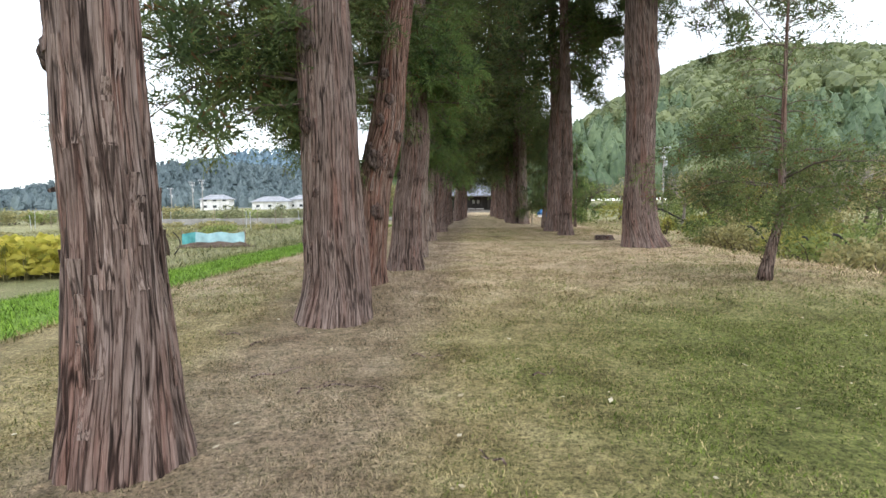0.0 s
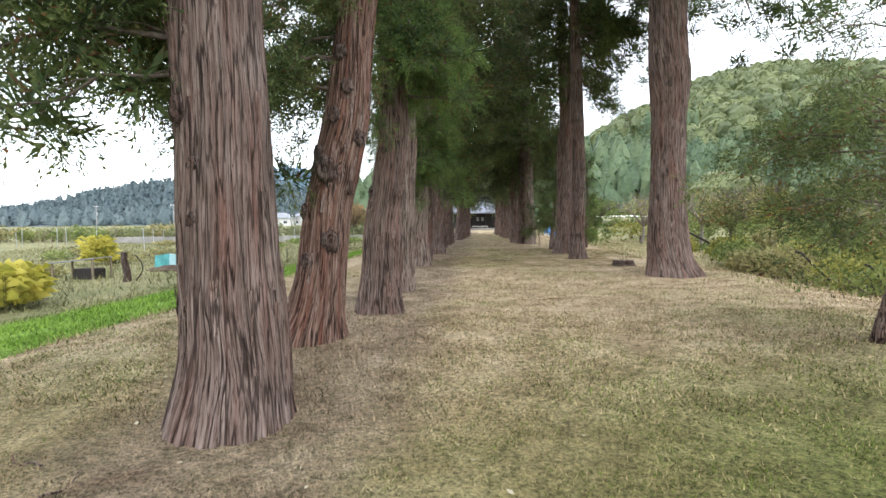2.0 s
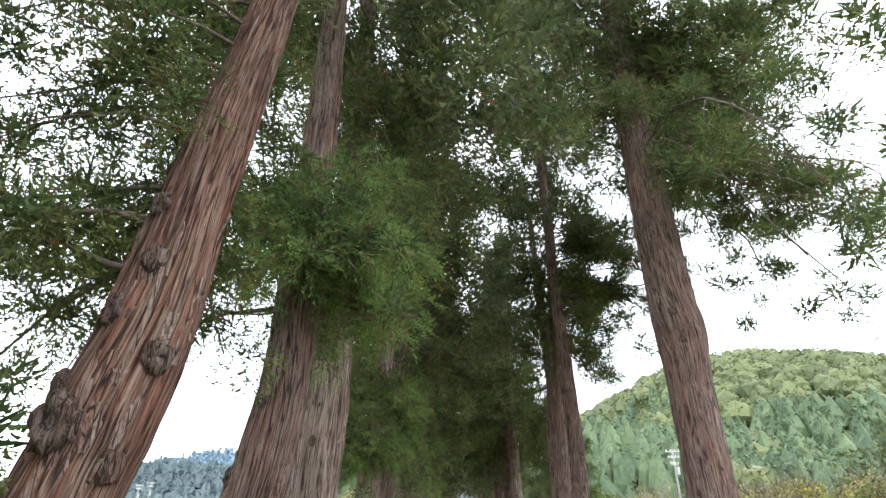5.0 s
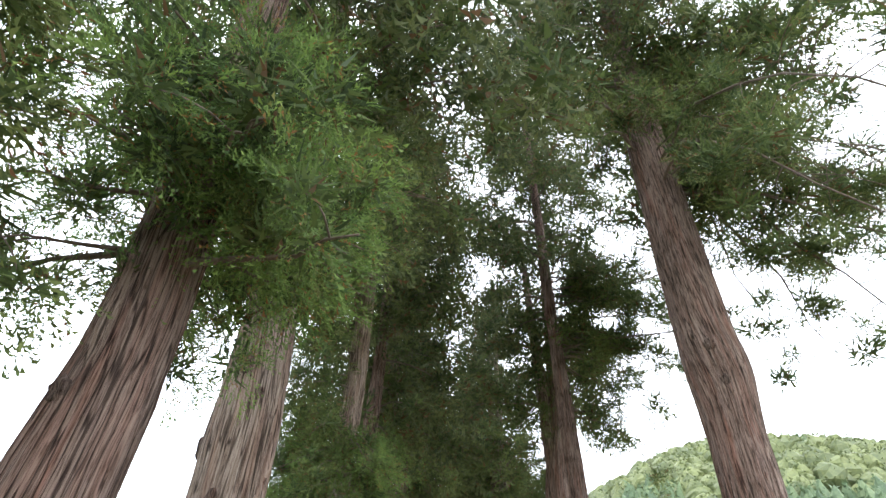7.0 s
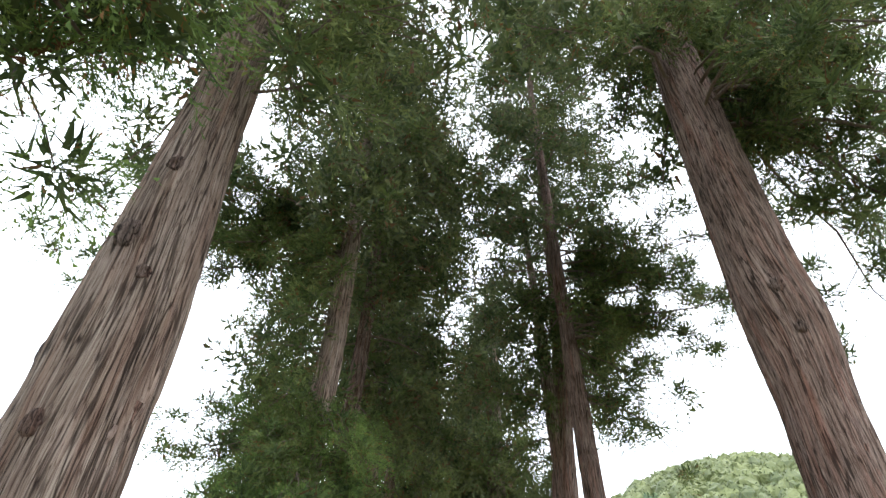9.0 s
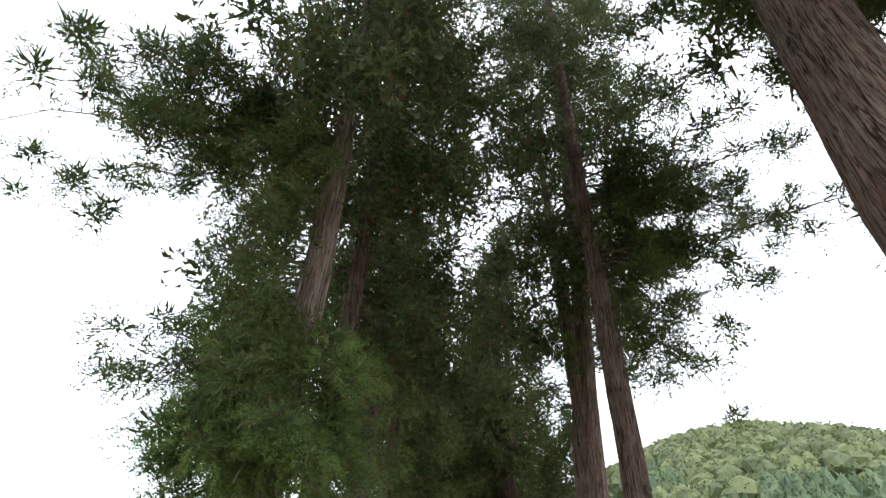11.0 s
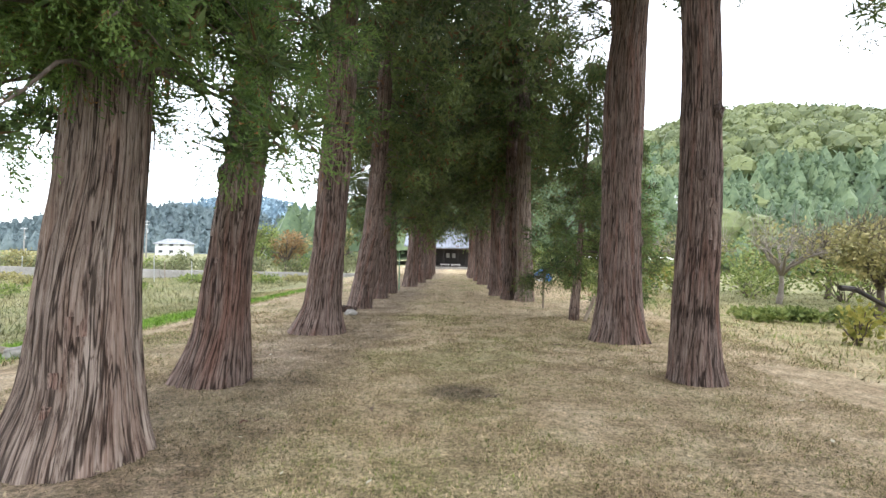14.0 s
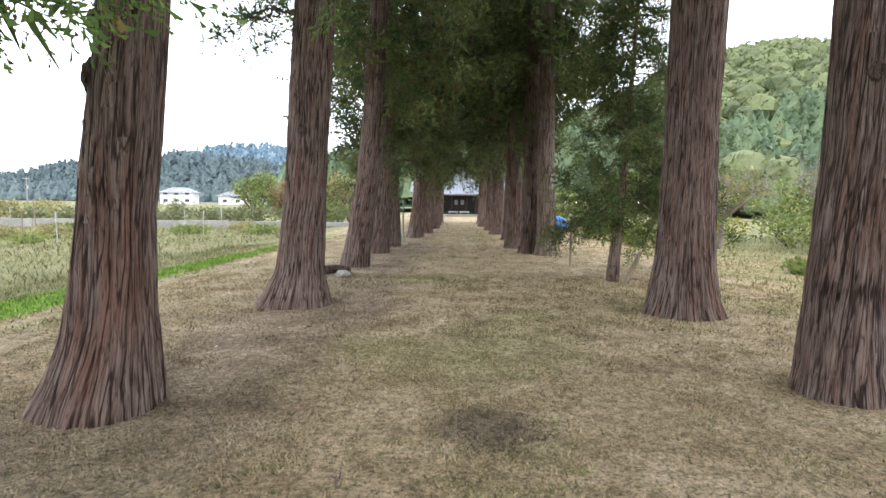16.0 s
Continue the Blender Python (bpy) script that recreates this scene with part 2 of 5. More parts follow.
def turf_colour(n, l, rnd=None):
    """The lawn's own colours by place: dry clippings, needle litter, living grass, the lush strip; painted shade at the
    near end.
    """
    pos = n.new("ShaderNodeNewGeometry").outputs["Position"]
    sep = n.new("ShaderNodeSeparateXYZ")
    l.new(pos, sep.inputs[0])
    big = noise_node(n, l, pos, 0.32, 4, 0.6)
    midn = noise_node(n, l, pos, 1.7, 5, 0.65)
    straw = ramp_node(n, [(0.28, (0.235, 0.17, 0.11)), (0.5, (0.39, 0.30, 0.20)), (0.72, (0.54, 0.43, 0.315))])
    l.new(midn, straw.inputs[0])
    green = ramp_node(n, [(0.3, (0.085, 0.115, 0.026)), (0.7, (0.18, 0.22, 0.055))])
    l.new(midn, green.inputs[0])
    lush = ramp_node(n, [(0.3, (0.10, 0.19, 0.025)), (0.7, (0.20, 0.32, 0.05))])
    l.new(midn, lush.inputs[0])
    litter = ramp_node(n, [(0.3, (0.14, 0.10, 0.075)), (0.7, (0.30, 0.24, 0.185))])
    l.new(midn, litter.inputs[0])

    def span(sock, a, b, c=None, d=None):
        mr = n.new("ShaderNodeMapRange")
        mr.interpolation_type = "SMOOTHSTEP"
        mr.inputs["From Min"].default_value, mr.inputs["From Max"].default_value = a, b
        l.new(sock, mr.inputs["Value"])
        if c is None:
            return mr.outputs[0]
        other = span(sock, d, c)
        return times(mr.outputs[0], other)

    def times(a, b, op="MULTIPLY"):
        t = n.new("ShaderNodeMath")
        t.operation = op
        t.use_clamp = True
        for k, v in enumerate((a, b)):
            if isinstance(v, (int, float)):
                t.inputs[k].default_value = v
            else:
                l.new(v, t.inputs[k])
        return t.outputs[0]

    def wobble(sock, amount):
        t = n.new("ShaderNodeMath")
        t.operation = "MULTIPLY_ADD"
        t.inputs[1].default_value = amount
        l.new(big, t.inputs[0])
        l.new(sock, t.inputs[2])
        return t.outputs[0]

    x = wobble(sep.outputs[0], 1.6)
    xs = wobble(sep.outputs[0], 0.7)
    y = wobble(sep.outputs[1], 3.0)
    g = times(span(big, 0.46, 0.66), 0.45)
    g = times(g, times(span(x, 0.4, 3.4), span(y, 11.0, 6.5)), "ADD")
    g = times(g, times(times(span(xs, 6.5, 9.0), span(y, 20.0, 26.0)), 0.45), "ADD")
    if rnd is not None:
        lift = times(times(g, 0.55), 0.27, "ADD")
        g = times(times(lift, rnd, "SUBTRACT"), 6.0)
    else:
        g = times(g, 0.75)
    c = mix_node(n, l, g, straw.outputs[0], green.outputs[0])
    # Near end darkened as painted shade, with a greener tint, in the turf colour.
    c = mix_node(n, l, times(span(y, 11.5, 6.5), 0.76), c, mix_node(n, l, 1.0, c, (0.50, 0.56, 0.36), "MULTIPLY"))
    lit = times(span(x, -2.4, -1.2, -0.2, 0.9), 0.75)
    c = mix_node(n, l, lit, c, litter.outputs[0])
    away = n.new("ShaderNodeVectorMath")
    away.operation = "DISTANCE"
    away.inputs[1].default_value = (0.95, 22.3, 0.0)
    l.new(pos, away.inputs[0])
    c = mix_node(n, l, times(span(wobble(away.outputs["Value"], 0.5), 0.85, 0.45), 0.7), c, (0.11, 0.085, 0.07))
    strip = span(xs, -5.2, -5.0 - 0.35)
    taper = n.new("ShaderNodeMath")
    taper.operation = "MULTIPLY_ADD"
    taper.inputs[1].default_value = -0.11
    l.new(sep.outputs[1], taper.inputs[0])
    l.new(xs, taper.inputs[2])
    strip = times(strip, span(taper.outputs[0], -10.9, -10.2))
    field = ramp_node(n, [(0.3, (0.12, 0.135, 0.06)), (0.5, (0.195, 0.195, 0.10)), (0.75, (0.30, 0.265, 0.165))])
    l.new(times(times(big, 0.6), times(midn, 0.45), "ADD"), field.inputs[0])
    c = mix_node(n, l, span(xs, -6.0, -8.0), c, field.outputs[0])
    c = mix_node(n, l, span(xs, 11, 16), c, field.outputs[0])
    c = mix_node(n, l, strip, c, lush.outputs[0])
    return c, pos, midn


def turf_material(name, blades):
    m, n, l, p = nodes_for(name)
    rnd = n.new("ShaderNodeNewGeometry").outputs["Random Per Island"] if blades else None
    c, pos, midn = turf_colour(n, l, rnd)
    if blades:
        far = n.new("ShaderNodeMath")
        far.operation, far.inputs[1].default_value = "MULTIPLY", 7.31
        l.new(rnd, far.inputs[0])
        frac = n.new("ShaderNodeMath")
        frac.operation = "FRACT"
        l.new(far.outputs[0], frac.inputs[0])
        rnd = frac.outputs[0]
        r = ramp_node(n, [(0.0, (0.22, 0.24, 0.17)), (0.5, (1.0, 1.03, 0.9)), (1.0, (1.6, 1.56, 1.48))])
        l.new(rnd, r.inputs[0])
        c = mix_node(n, l, 1.0, c, r.outputs[0], "MULTIPLY")
    else:
        fine = noise_node(n, l, pos, 32, 6, 0.85)
        r = ramp_node(n, [(0.35, (0.13, 0.125, 0.10)), (0.50, (1.1, 1.1, 1.08)), (0.68, (2.0, 1.95, 1.85))])
        l.new(fine, r.inputs[0])
        c = mix_node(n, l, 1.0, c, r.outputs[0], "MULTIPLY")
        tuft = noise_node(n, l, pos, 11, 5, 0.75)
        r = ramp_node(n, [(0.34, (0.5, 0.54, 0.45)), (0.52, (1.0, 1.0, 1.0)), (0.7, (1.3, 1.25, 1.2))])
        l.new(tuft, r.inputs[0])
        c = mix_node(n, l, 1.0, c, r.outputs[0], "MULTIPLY")
        bumped(n, l, p, fine, 0.9, 0.03)
    l.new(c, p.inputs["Base Color"])
    p.inputs["Roughness"].default_value = 0.9
    p.inputs["Specular IOR Level"].default_value = 0.15
    return m


BARK = bark_material("cedar_bark", (0.04, 0.027, 0.023), (0.175, 0.128, 0.108), (0.31, 0.25, 0.22), (0.22, 0.105, 0.075))
BARK_PALE = bark_material("pale_cedar_bark", (0.06, 0.045, 0.038), (0.24, 0.19, 0.16), (0.42, 0.36, 0.31), (0.24, 0.14, 0.10))
BARK_RED = bark_material("gnarled_cedar_bark", (0.03, 0.018, 0.014), (0.15, 0.085, 0.062), (0.36, 0.28, 0.23), (0.22, 0.075, 0.045))
BARK_KNOT = bark_material("knot_bark", (0.02, 0.015, 0.012), (0.10, 0.075, 0.065), (0.24, 0.19, 0.165), (0.14, 0.07, 0.05), False)
BARK_STRIP = bark_material("loose_bark", (0.05, 0.035, 0.03), (0.21, 0.155, 0.13), (0.38, 0.31, 0.27), (0.25, 0.12, 0.085), False)
NEEDLES = leaf_material("cedar_needles", (0.042, 0.064, 0.025), (0.095, 0.128, 0.043), (0.168, 0.205, 0.066), (0.16, 0.075, 0.03), thin=0.45)
NEEDLES_DARK = leaf_material("dark_cedar_needles", (0.036, 0.054, 0.027), (0.078, 0.103, 0.043), (0.138, 0.162, 0.062), (0.12, 0.07, 0.034), thin=0.42)
NEEDLES_FRESH = leaf_material("fresh_cedar_needles", (0.05, 0.095, 0.03), (0.105, 0.175, 0.048), (0.18, 0.27, 0.07), (0.2, 0.11, 0.04), thin=0.5)
# Darker needle copy for tuft hearts: shade inside the clumps put into colour.
NEEDLES_HEART_SHADED = leaf_material("shaded_inner_cedar_shoots", (0.03, 0.05, 0.022), (0.065, 0.10, 0.036), (0.115, 0.16, 0.052), (0.10, 0.06, 0.028), thin=0.35, rough=0.7)
LEAF_GREEN = leaf_material("shrub_leaves", (0.078, 0.115, 0.034), (0.165, 0.22, 0.066), (0.30, 0.34, 0.11))
LEAF_OLIVE = leaf_material("olive_shrub_leaves", (0.14, 0.14, 0.06), (0.255, 0.24, 0.105), (0.41, 0.36, 0.165))
LEAF_GREY = leaf_material("grey_green_weeds", (0.10, 0.12, 0.06), (0.18, 0.20, 0.10), (0.28, 0.29, 0.16))
LEAF_LIME = leaf_material("yellow_green_leaves", (0.13, 0.15, 0.035), (0.24, 0.25, 0.06), (0.42, 0.38, 0.10))
LEAF_YELLOW = leaf_material("yellow_leaves", (0.24, 0.25, 0.05), (0.48, 0.45, 0.08), (0.70, 0.63, 0.16))
LEAF_RUST = leaf_material("rust_leaves", (0.16, 0.10, 0.05), (0.30, 0.19, 0.09), (0.40, 0.28, 0.14))
FOREST_DARK = leaf_material("hill_conifers", (0.066, 0.104, 0.062), (0.102, 0.152, 0.08), (0.148, 0.202, 0.102), thin=0.15)
FOREST_LIGHT = leaf_material("hill_broadleaf", (0.08, 0.105, 0.05), (0.125, 0.15, 0.065), (0.175, 0.205, 0.085), thin=0.15)
# Distance haze painted into the leaf colours: bluish woods, bluer with distance.
FOREST_FAR_HAZED = leaf_material("hazed_far_forest", (0.075, 0.11, 0.125), (0.105, 0.145, 0.155), (0.145, 0.19, 0.195), thin=0.1)
FOREST_BLUE_HAZED = leaf_material("haze_blue_far_ridge", (0.15, 0.23, 0.29), (0.19, 0.28, 0.34), (0.23, 0.32, 0.38), thin=0.1)
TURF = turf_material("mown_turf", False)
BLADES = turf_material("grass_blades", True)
TWIG = rough_material("twig_wood", (0.06, 0.045, 0.035), (0.16, 0.125, 0.10), 30, 0.9, stretch=(1, 1, 0.2))
GREY_TWIG = rough_material("grey_twigs", (0.20, 0.17, 0.15), (0.34, 0.30, 0.27), 20, 0.9)
WOOD = rough_material("weathered_wood", (0.16, 0.125, 0.09), (0.34, 0.28, 0.21), 18, 0.85, stretch=(1, 1, 0.15))
DARK_WOOD = rough_material("dark_timber", (0.012, 0.010, 0.009), (0.035, 0.028, 0.024), 14, 0.8)
CONCRETE = rough_material("concrete", (0.22, 0.21, 0.20), (0.38, 0.37, 0.35), 9, 0.9)
PLASTER = rough_material("white_plaster", (0.60, 0.60, 0.59), (0.74, 0.74, 0.73), 5, 0.85, bump=0.05)
ROOF_GREY = rough_material("grey_roof", (0.15, 0.165, 0.195), (0.22, 0.24, 0.28), 6, 0.75, bump=0.1)
ROOF_PALE = rough_material("pale_roof", (0.22, 0.235, 0.26), (0.30, 0.315, 0.34), 6, 0.75, bump=0.1)
GLASS_DARK = rough_material("window_glass", (0.03, 0.035, 0.04), (0.06, 0.07, 0.08), 3, 0.15, bump=0.02)
TARP_TEAL = rough_material("teal_sheet", (0.05, 0.30, 0.31), (0.13, 0.47, 0.47), 7, 0.55, bump=0.5)
TARP_SKY = rough_material("pale_blue_sheet", (0.32, 0.56, 0.60), (0.45, 0.68, 0.70), 7, 0.5, bump=0.5)
TARP_BLUE = rough_material("blue_sheet", (0.02, 0.14, 0.45), (0.05, 0.26, 0.62), 6, 0.5, bump=0.5)
STEEL = rough_material("galvanised_steel", (0.38, 0.40, 0.41), (0.52, 0.54, 0.55), 12, 0.5, metal=0.6, bump=0.05)
PORCELAIN = rough_material("white_porcelain", (0.75, 0.76, 0.76), (0.82, 0.82, 0.82), 5, 0.3, bump=0.02)
GREEN_PAINT = rough_material("green_paint", (0.10, 0.20, 0.12), (0.18, 0.30, 0.18), 12, 0.6)
STONE = rough_material("grey_stone", (0.17, 0.16, 0.14), (0.34, 0.32, 0.29), 10, 0.9, bump=0.7)
SOIL = rough_material("dark_soil", (0.05, 0.036, 0.027), (0.14, 0.10, 0.075), 14, 0.95, bump=0.8)

# ---- ground: one sheet to the horizon ----
def spread(lo, hi, step, reach, grow):
    a = list(np.arange(lo, hi + 1e-6, step))
    s = step
    while a[-1] < reach:
        s *= grow
        a.append(a[-1] + s)
    s = step
    while a[0] > -reach:
        s *= grow
        a.insert(0, a[0] - s)
    return np.array(a)


gx, gy = spread(-12, 12, 0.25, 2500, 1.15), spread(-2, 42, 0.28, 2500, 1.15)
GX, GY = np.meshgrid(gx, gy, indexing="ij")
gv = np.stack([GX, GY, ground_height(GX, GY)], -1).reshape(-1, 3)
ii, jj = np.meshgrid(np.arange(len(gx) - 1), np.arange(len(gy) - 1), indexing="ij")
q = ii * len(gy) + jj
gf = np.stack([q, q + len(gy), q + len(gy) + 1, q + 1], -1).reshape(-1, 4)
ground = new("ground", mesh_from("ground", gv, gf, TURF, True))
tagged(ground, "mown lawn of dry straw-coloured grass with green patches", "ground", kind="structure")

# ---- sprays of foliage ----
def spray_template(seed, cords, steps, droop, length=0.42, wide=0.05, open_angle=0.9, bush=0.3):
    """A branchlet of length 1 along x: cords clothed in short scale needles, each a toothed ribbon that twists as it goes."""
    r = np.random.default_rng(seed)
    v, f = [], []
    for k in range(cords):
        u = k / max(1, cords - 1)
        root = np.array([u * 0.58, 0, -droop * u * u]) + r.normal(size=3) * 0.03
        d = np.array([r.uniform(0.5, 1.0), open_angle * r.uniform(-1, 1), open_angle * r.uniform(-0.7, 0.7) + bush * 0.3])
        d /= np.linalg.norm(d)
        side = np.cross(d, r.normal(size=3))
        side /= np.linalg.norm(side)
        other = np.cross(d, side)
        ln = length * r.uniform(0.7, 1.25)
        n = len(v)
        for e in range(steps + 1):
            q = e / steps
            v.append(root + d * ln * q + np.array([0, 0, -0.35 * ln * q * q]))
        for e in range(steps):
            q = (e + 0.5) / steps
            a = e * 2.4 + r.uniform(-0.5, 0.5)
            out = math.cos(a) * side + math.sin(a) * other
            v.append(root + d * ln * (q + 0.9 / steps) + out * wide * (1.2 - 0.5 * q) * r.uniform(0.8, 1.3) + np.array([0, 0, -0.35 * ln * q * q]))
            f.append((n + e, n + e + 1, len(v) - 1))
    return np.array(v), np.array(f)


SPRAYS = [spray_template(s, 6, 4, 0.25, 0.44, 0.060) for s in range(8)]
SPRAYS_FINE = [spray_template(20 + s, 8, 5, 0.30, 0.42, 0.050, 0.75) for s in range(6)]
SPRAYS_FAR = [spray_template(40 + s, 4, 3, 0.15, 0.46, 0.135, 1.3, 0.8) for s in range(8)]


def sprays_mesh(place, way, size, templates, r, tilt=0.5):
    """Sprays set at place, pointing along way."""
    out = []
    kind = r.integers(0, len(templates), len(place))
    way = way / (np.linalg.norm(way, axis=1)[:, None] + 1e-9)
    side = np.cross(way, [[0, 0, 1.0]]) + r.normal(size=way.shape) * tilt
    side -= way * (side * way).sum(1)[:, None]
    side /= np.linalg.norm(side, axis=1)[:, None] + 1e-9
    up = np.cross(side, way)
    up *= np.where(up[:, 2:3] < 0, -1, 1)
    for k, (tv, tf) in enumerate(templates):
        sel = np.nonzero(kind == k)[0]
        if not len(sel):
            continue
        s = size[sel][:, None, None]
        vv = place[sel][:, None] + s * (tv[None, :, 0:1] * way[sel][:, None] + tv[None, :, 1:2] * side[sel][:, None] + tv[None, :, 2:3] * up[sel][:, None])
        ff = tf[None] + (np.arange(len(sel)) * len(tv))[:, None, None]
        out.append((vv.reshape(-1, 3), ff.reshape(-1, 3)))
    return join(out)


def boughs(r, axis, z0, z1, count, reach, az=(0, 360), rise=0.25, droop=0.5, dense=40, size=0.4, taper=0.6, jitter=0.16, bare=0.25, thick=0.03, fine=True):
    """Limbs that leave the stem between two heights, and the sprays on them. axis(z) gives the stem's centre."""
    limbs, place, way, sizes, hearts = [], [], [], [], []
    for k in range(count):
        u = (k + r.uniform(0.1, 0.9)) / count
        z = z0 + (z1 - z0) * u
        a = radians(r.uniform(*az))
        ln = reach * (1 - taper * u) * r.uniform(0.65, 1.2)
        out = np.array([math.cos(a), math.sin(a), 0])
        n = 7
        s = np.linspace(0, 1, n)
        side = np.cross(out, [0, 0, 1]) * r.uniform(-0.25, 0.25)
        pts = axis(z)[None] + ln * (s[:, None] * out[None] + (s ** 2)[:, None] * side[None])
        pts[:, 2] += ln * (rise * s - droop * s ** 2.2)
        pts[2:] += np.cumsum(r.normal(size=(n - 2, 3)), axis=0) * 0.03 * ln
        limbs.append((pts, thick * (0.4 + 0.6 * ln / max(reach, 0.01)) * (1 - 0.85 * s), []))
        m = max(3, int(0.66 * dense * ln / reach))
        tufts = max(2, int(ln / ((2.4 if ln < 3 else 1.4) * jitter)))
        heart = bare + (1 - bare) * (np.arange(tufts) + r.uniform(0.6, 1.05, tufts)) / tufts
        fan = np.maximum(jitter * 1.3, 0.2 * ln * heart)
        shift = np.clip(r.normal(size=(tufts, 3)), -1.3, 1.3) * fan[:, None] * [1, 1, 0.5]
        hold = np.stack([np.interp(np.maximum(heart - 0.15, 0), s, pts[:, c]) for c in range(3)], -1)
        goal = np.stack([np.interp(heart, s, pts[:, c]) for c in range(3)], -1) + shift
        hearts.append(goal)
        for a0, a1 in zip(hold, goal):
            q2 = np.linspace(0, 1, 4)[:, None]
            arc = a0 + (a1 - a0) * q2
            arc[1:3, 2] += 0.04 * ln
            limbs[-1][2].append((arc, thick * 0.28 * (1 - 0.75 * q2[:, 0])))
        which = r.integers(0, tufts, m)
        base = np.stack([np.interp(heart[which], s, pts[:, c]) for c in range(3)], -1) + shift[which]
        off = r.normal(size=(m, 3))
        off *= (jitter * 1.5 * r.random(m) ** 0.4 / np.linalg.norm(off, axis=1))[:, None]
        off[:, 2] *= 0.8
        place.append(base + off)
        w = out[None] * 0.45 + off / (np.linalg.norm(off, axis=1)[:, None] + 1e-6) * 0.9
        w[:, 2] -= 0.25
        way.append(w)
        sizes.append(size * r.uniform(0.65, 1.3, m))
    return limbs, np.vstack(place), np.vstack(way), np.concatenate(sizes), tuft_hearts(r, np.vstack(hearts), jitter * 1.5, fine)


def burst_template(seed, spikes=54, slim=1.0):
    """The close-packed shoots of a tuft of radius 1: short tapering points through an uneven ball."""
    r = np.random.default_rng(seed)
    v = []
    for k in range(spikes):
        z = 1 - 2 * (k + 0.5) / spikes
        a = k * 2.39996 + r.uniform(-0.4, 0.4)
        d = np.array([math.sqrt(1 - z * z) * math.cos(a), math.sqrt(1 - z * z) * math.sin(a), z + 0.15])
        side = np.cross(d, r.normal(size=3))
        side /= np.linalg.norm(side)
        w, ln = slim * r.uniform(0.07, 0.14), (0.4 + 0.6 * slim) * r.uniform(0.3, 0.6)
        root = d * r.uniform(0.1, 0.75) + r.normal(size=3) * 0.1
        way = d + r.normal(size=3) * 0.5 + np.array([0, 0, 0.2])
        v += [root - side * w, root + side * w, root + way * ln]
    return np.array(v) * [1, 1, 0.8]


BURSTS = np.array([burst_template(70 + k) for k in range(12)])
BURSTS_FINE = np.array([burst_template(90 + k, 104, 0.66) for k in range(8)])


def tuft_hearts(r, centres, size, fine):
    n, kinds = len(centres), BURSTS_FINE if fine else BURSTS
    v = kinds[r.integers(0, len(kinds), n)]
    a = r.uniform(0, 2 * np.pi, n)
    c, q = np.cos(a)[:, None], np.sin(a)[:, None]
    v = np.stack([v[..., 0] * c - v[..., 1] * q, v[..., 0] * q + v[..., 1] * c, v[..., 2]], -1)
    v = centres[:, None] + v * (size * r.uniform(0.7, 1.25, n))[:, None, None]
    return v.reshape(-1, 3), np.arange(v.shape[0] * v.shape[1]).reshape(-1, 3)


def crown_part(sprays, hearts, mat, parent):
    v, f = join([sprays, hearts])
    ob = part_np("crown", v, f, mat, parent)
    ob.data.materials.append(NEEDLES_HEART_SHADED)
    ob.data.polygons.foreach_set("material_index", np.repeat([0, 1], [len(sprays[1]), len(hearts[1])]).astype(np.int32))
    return ob


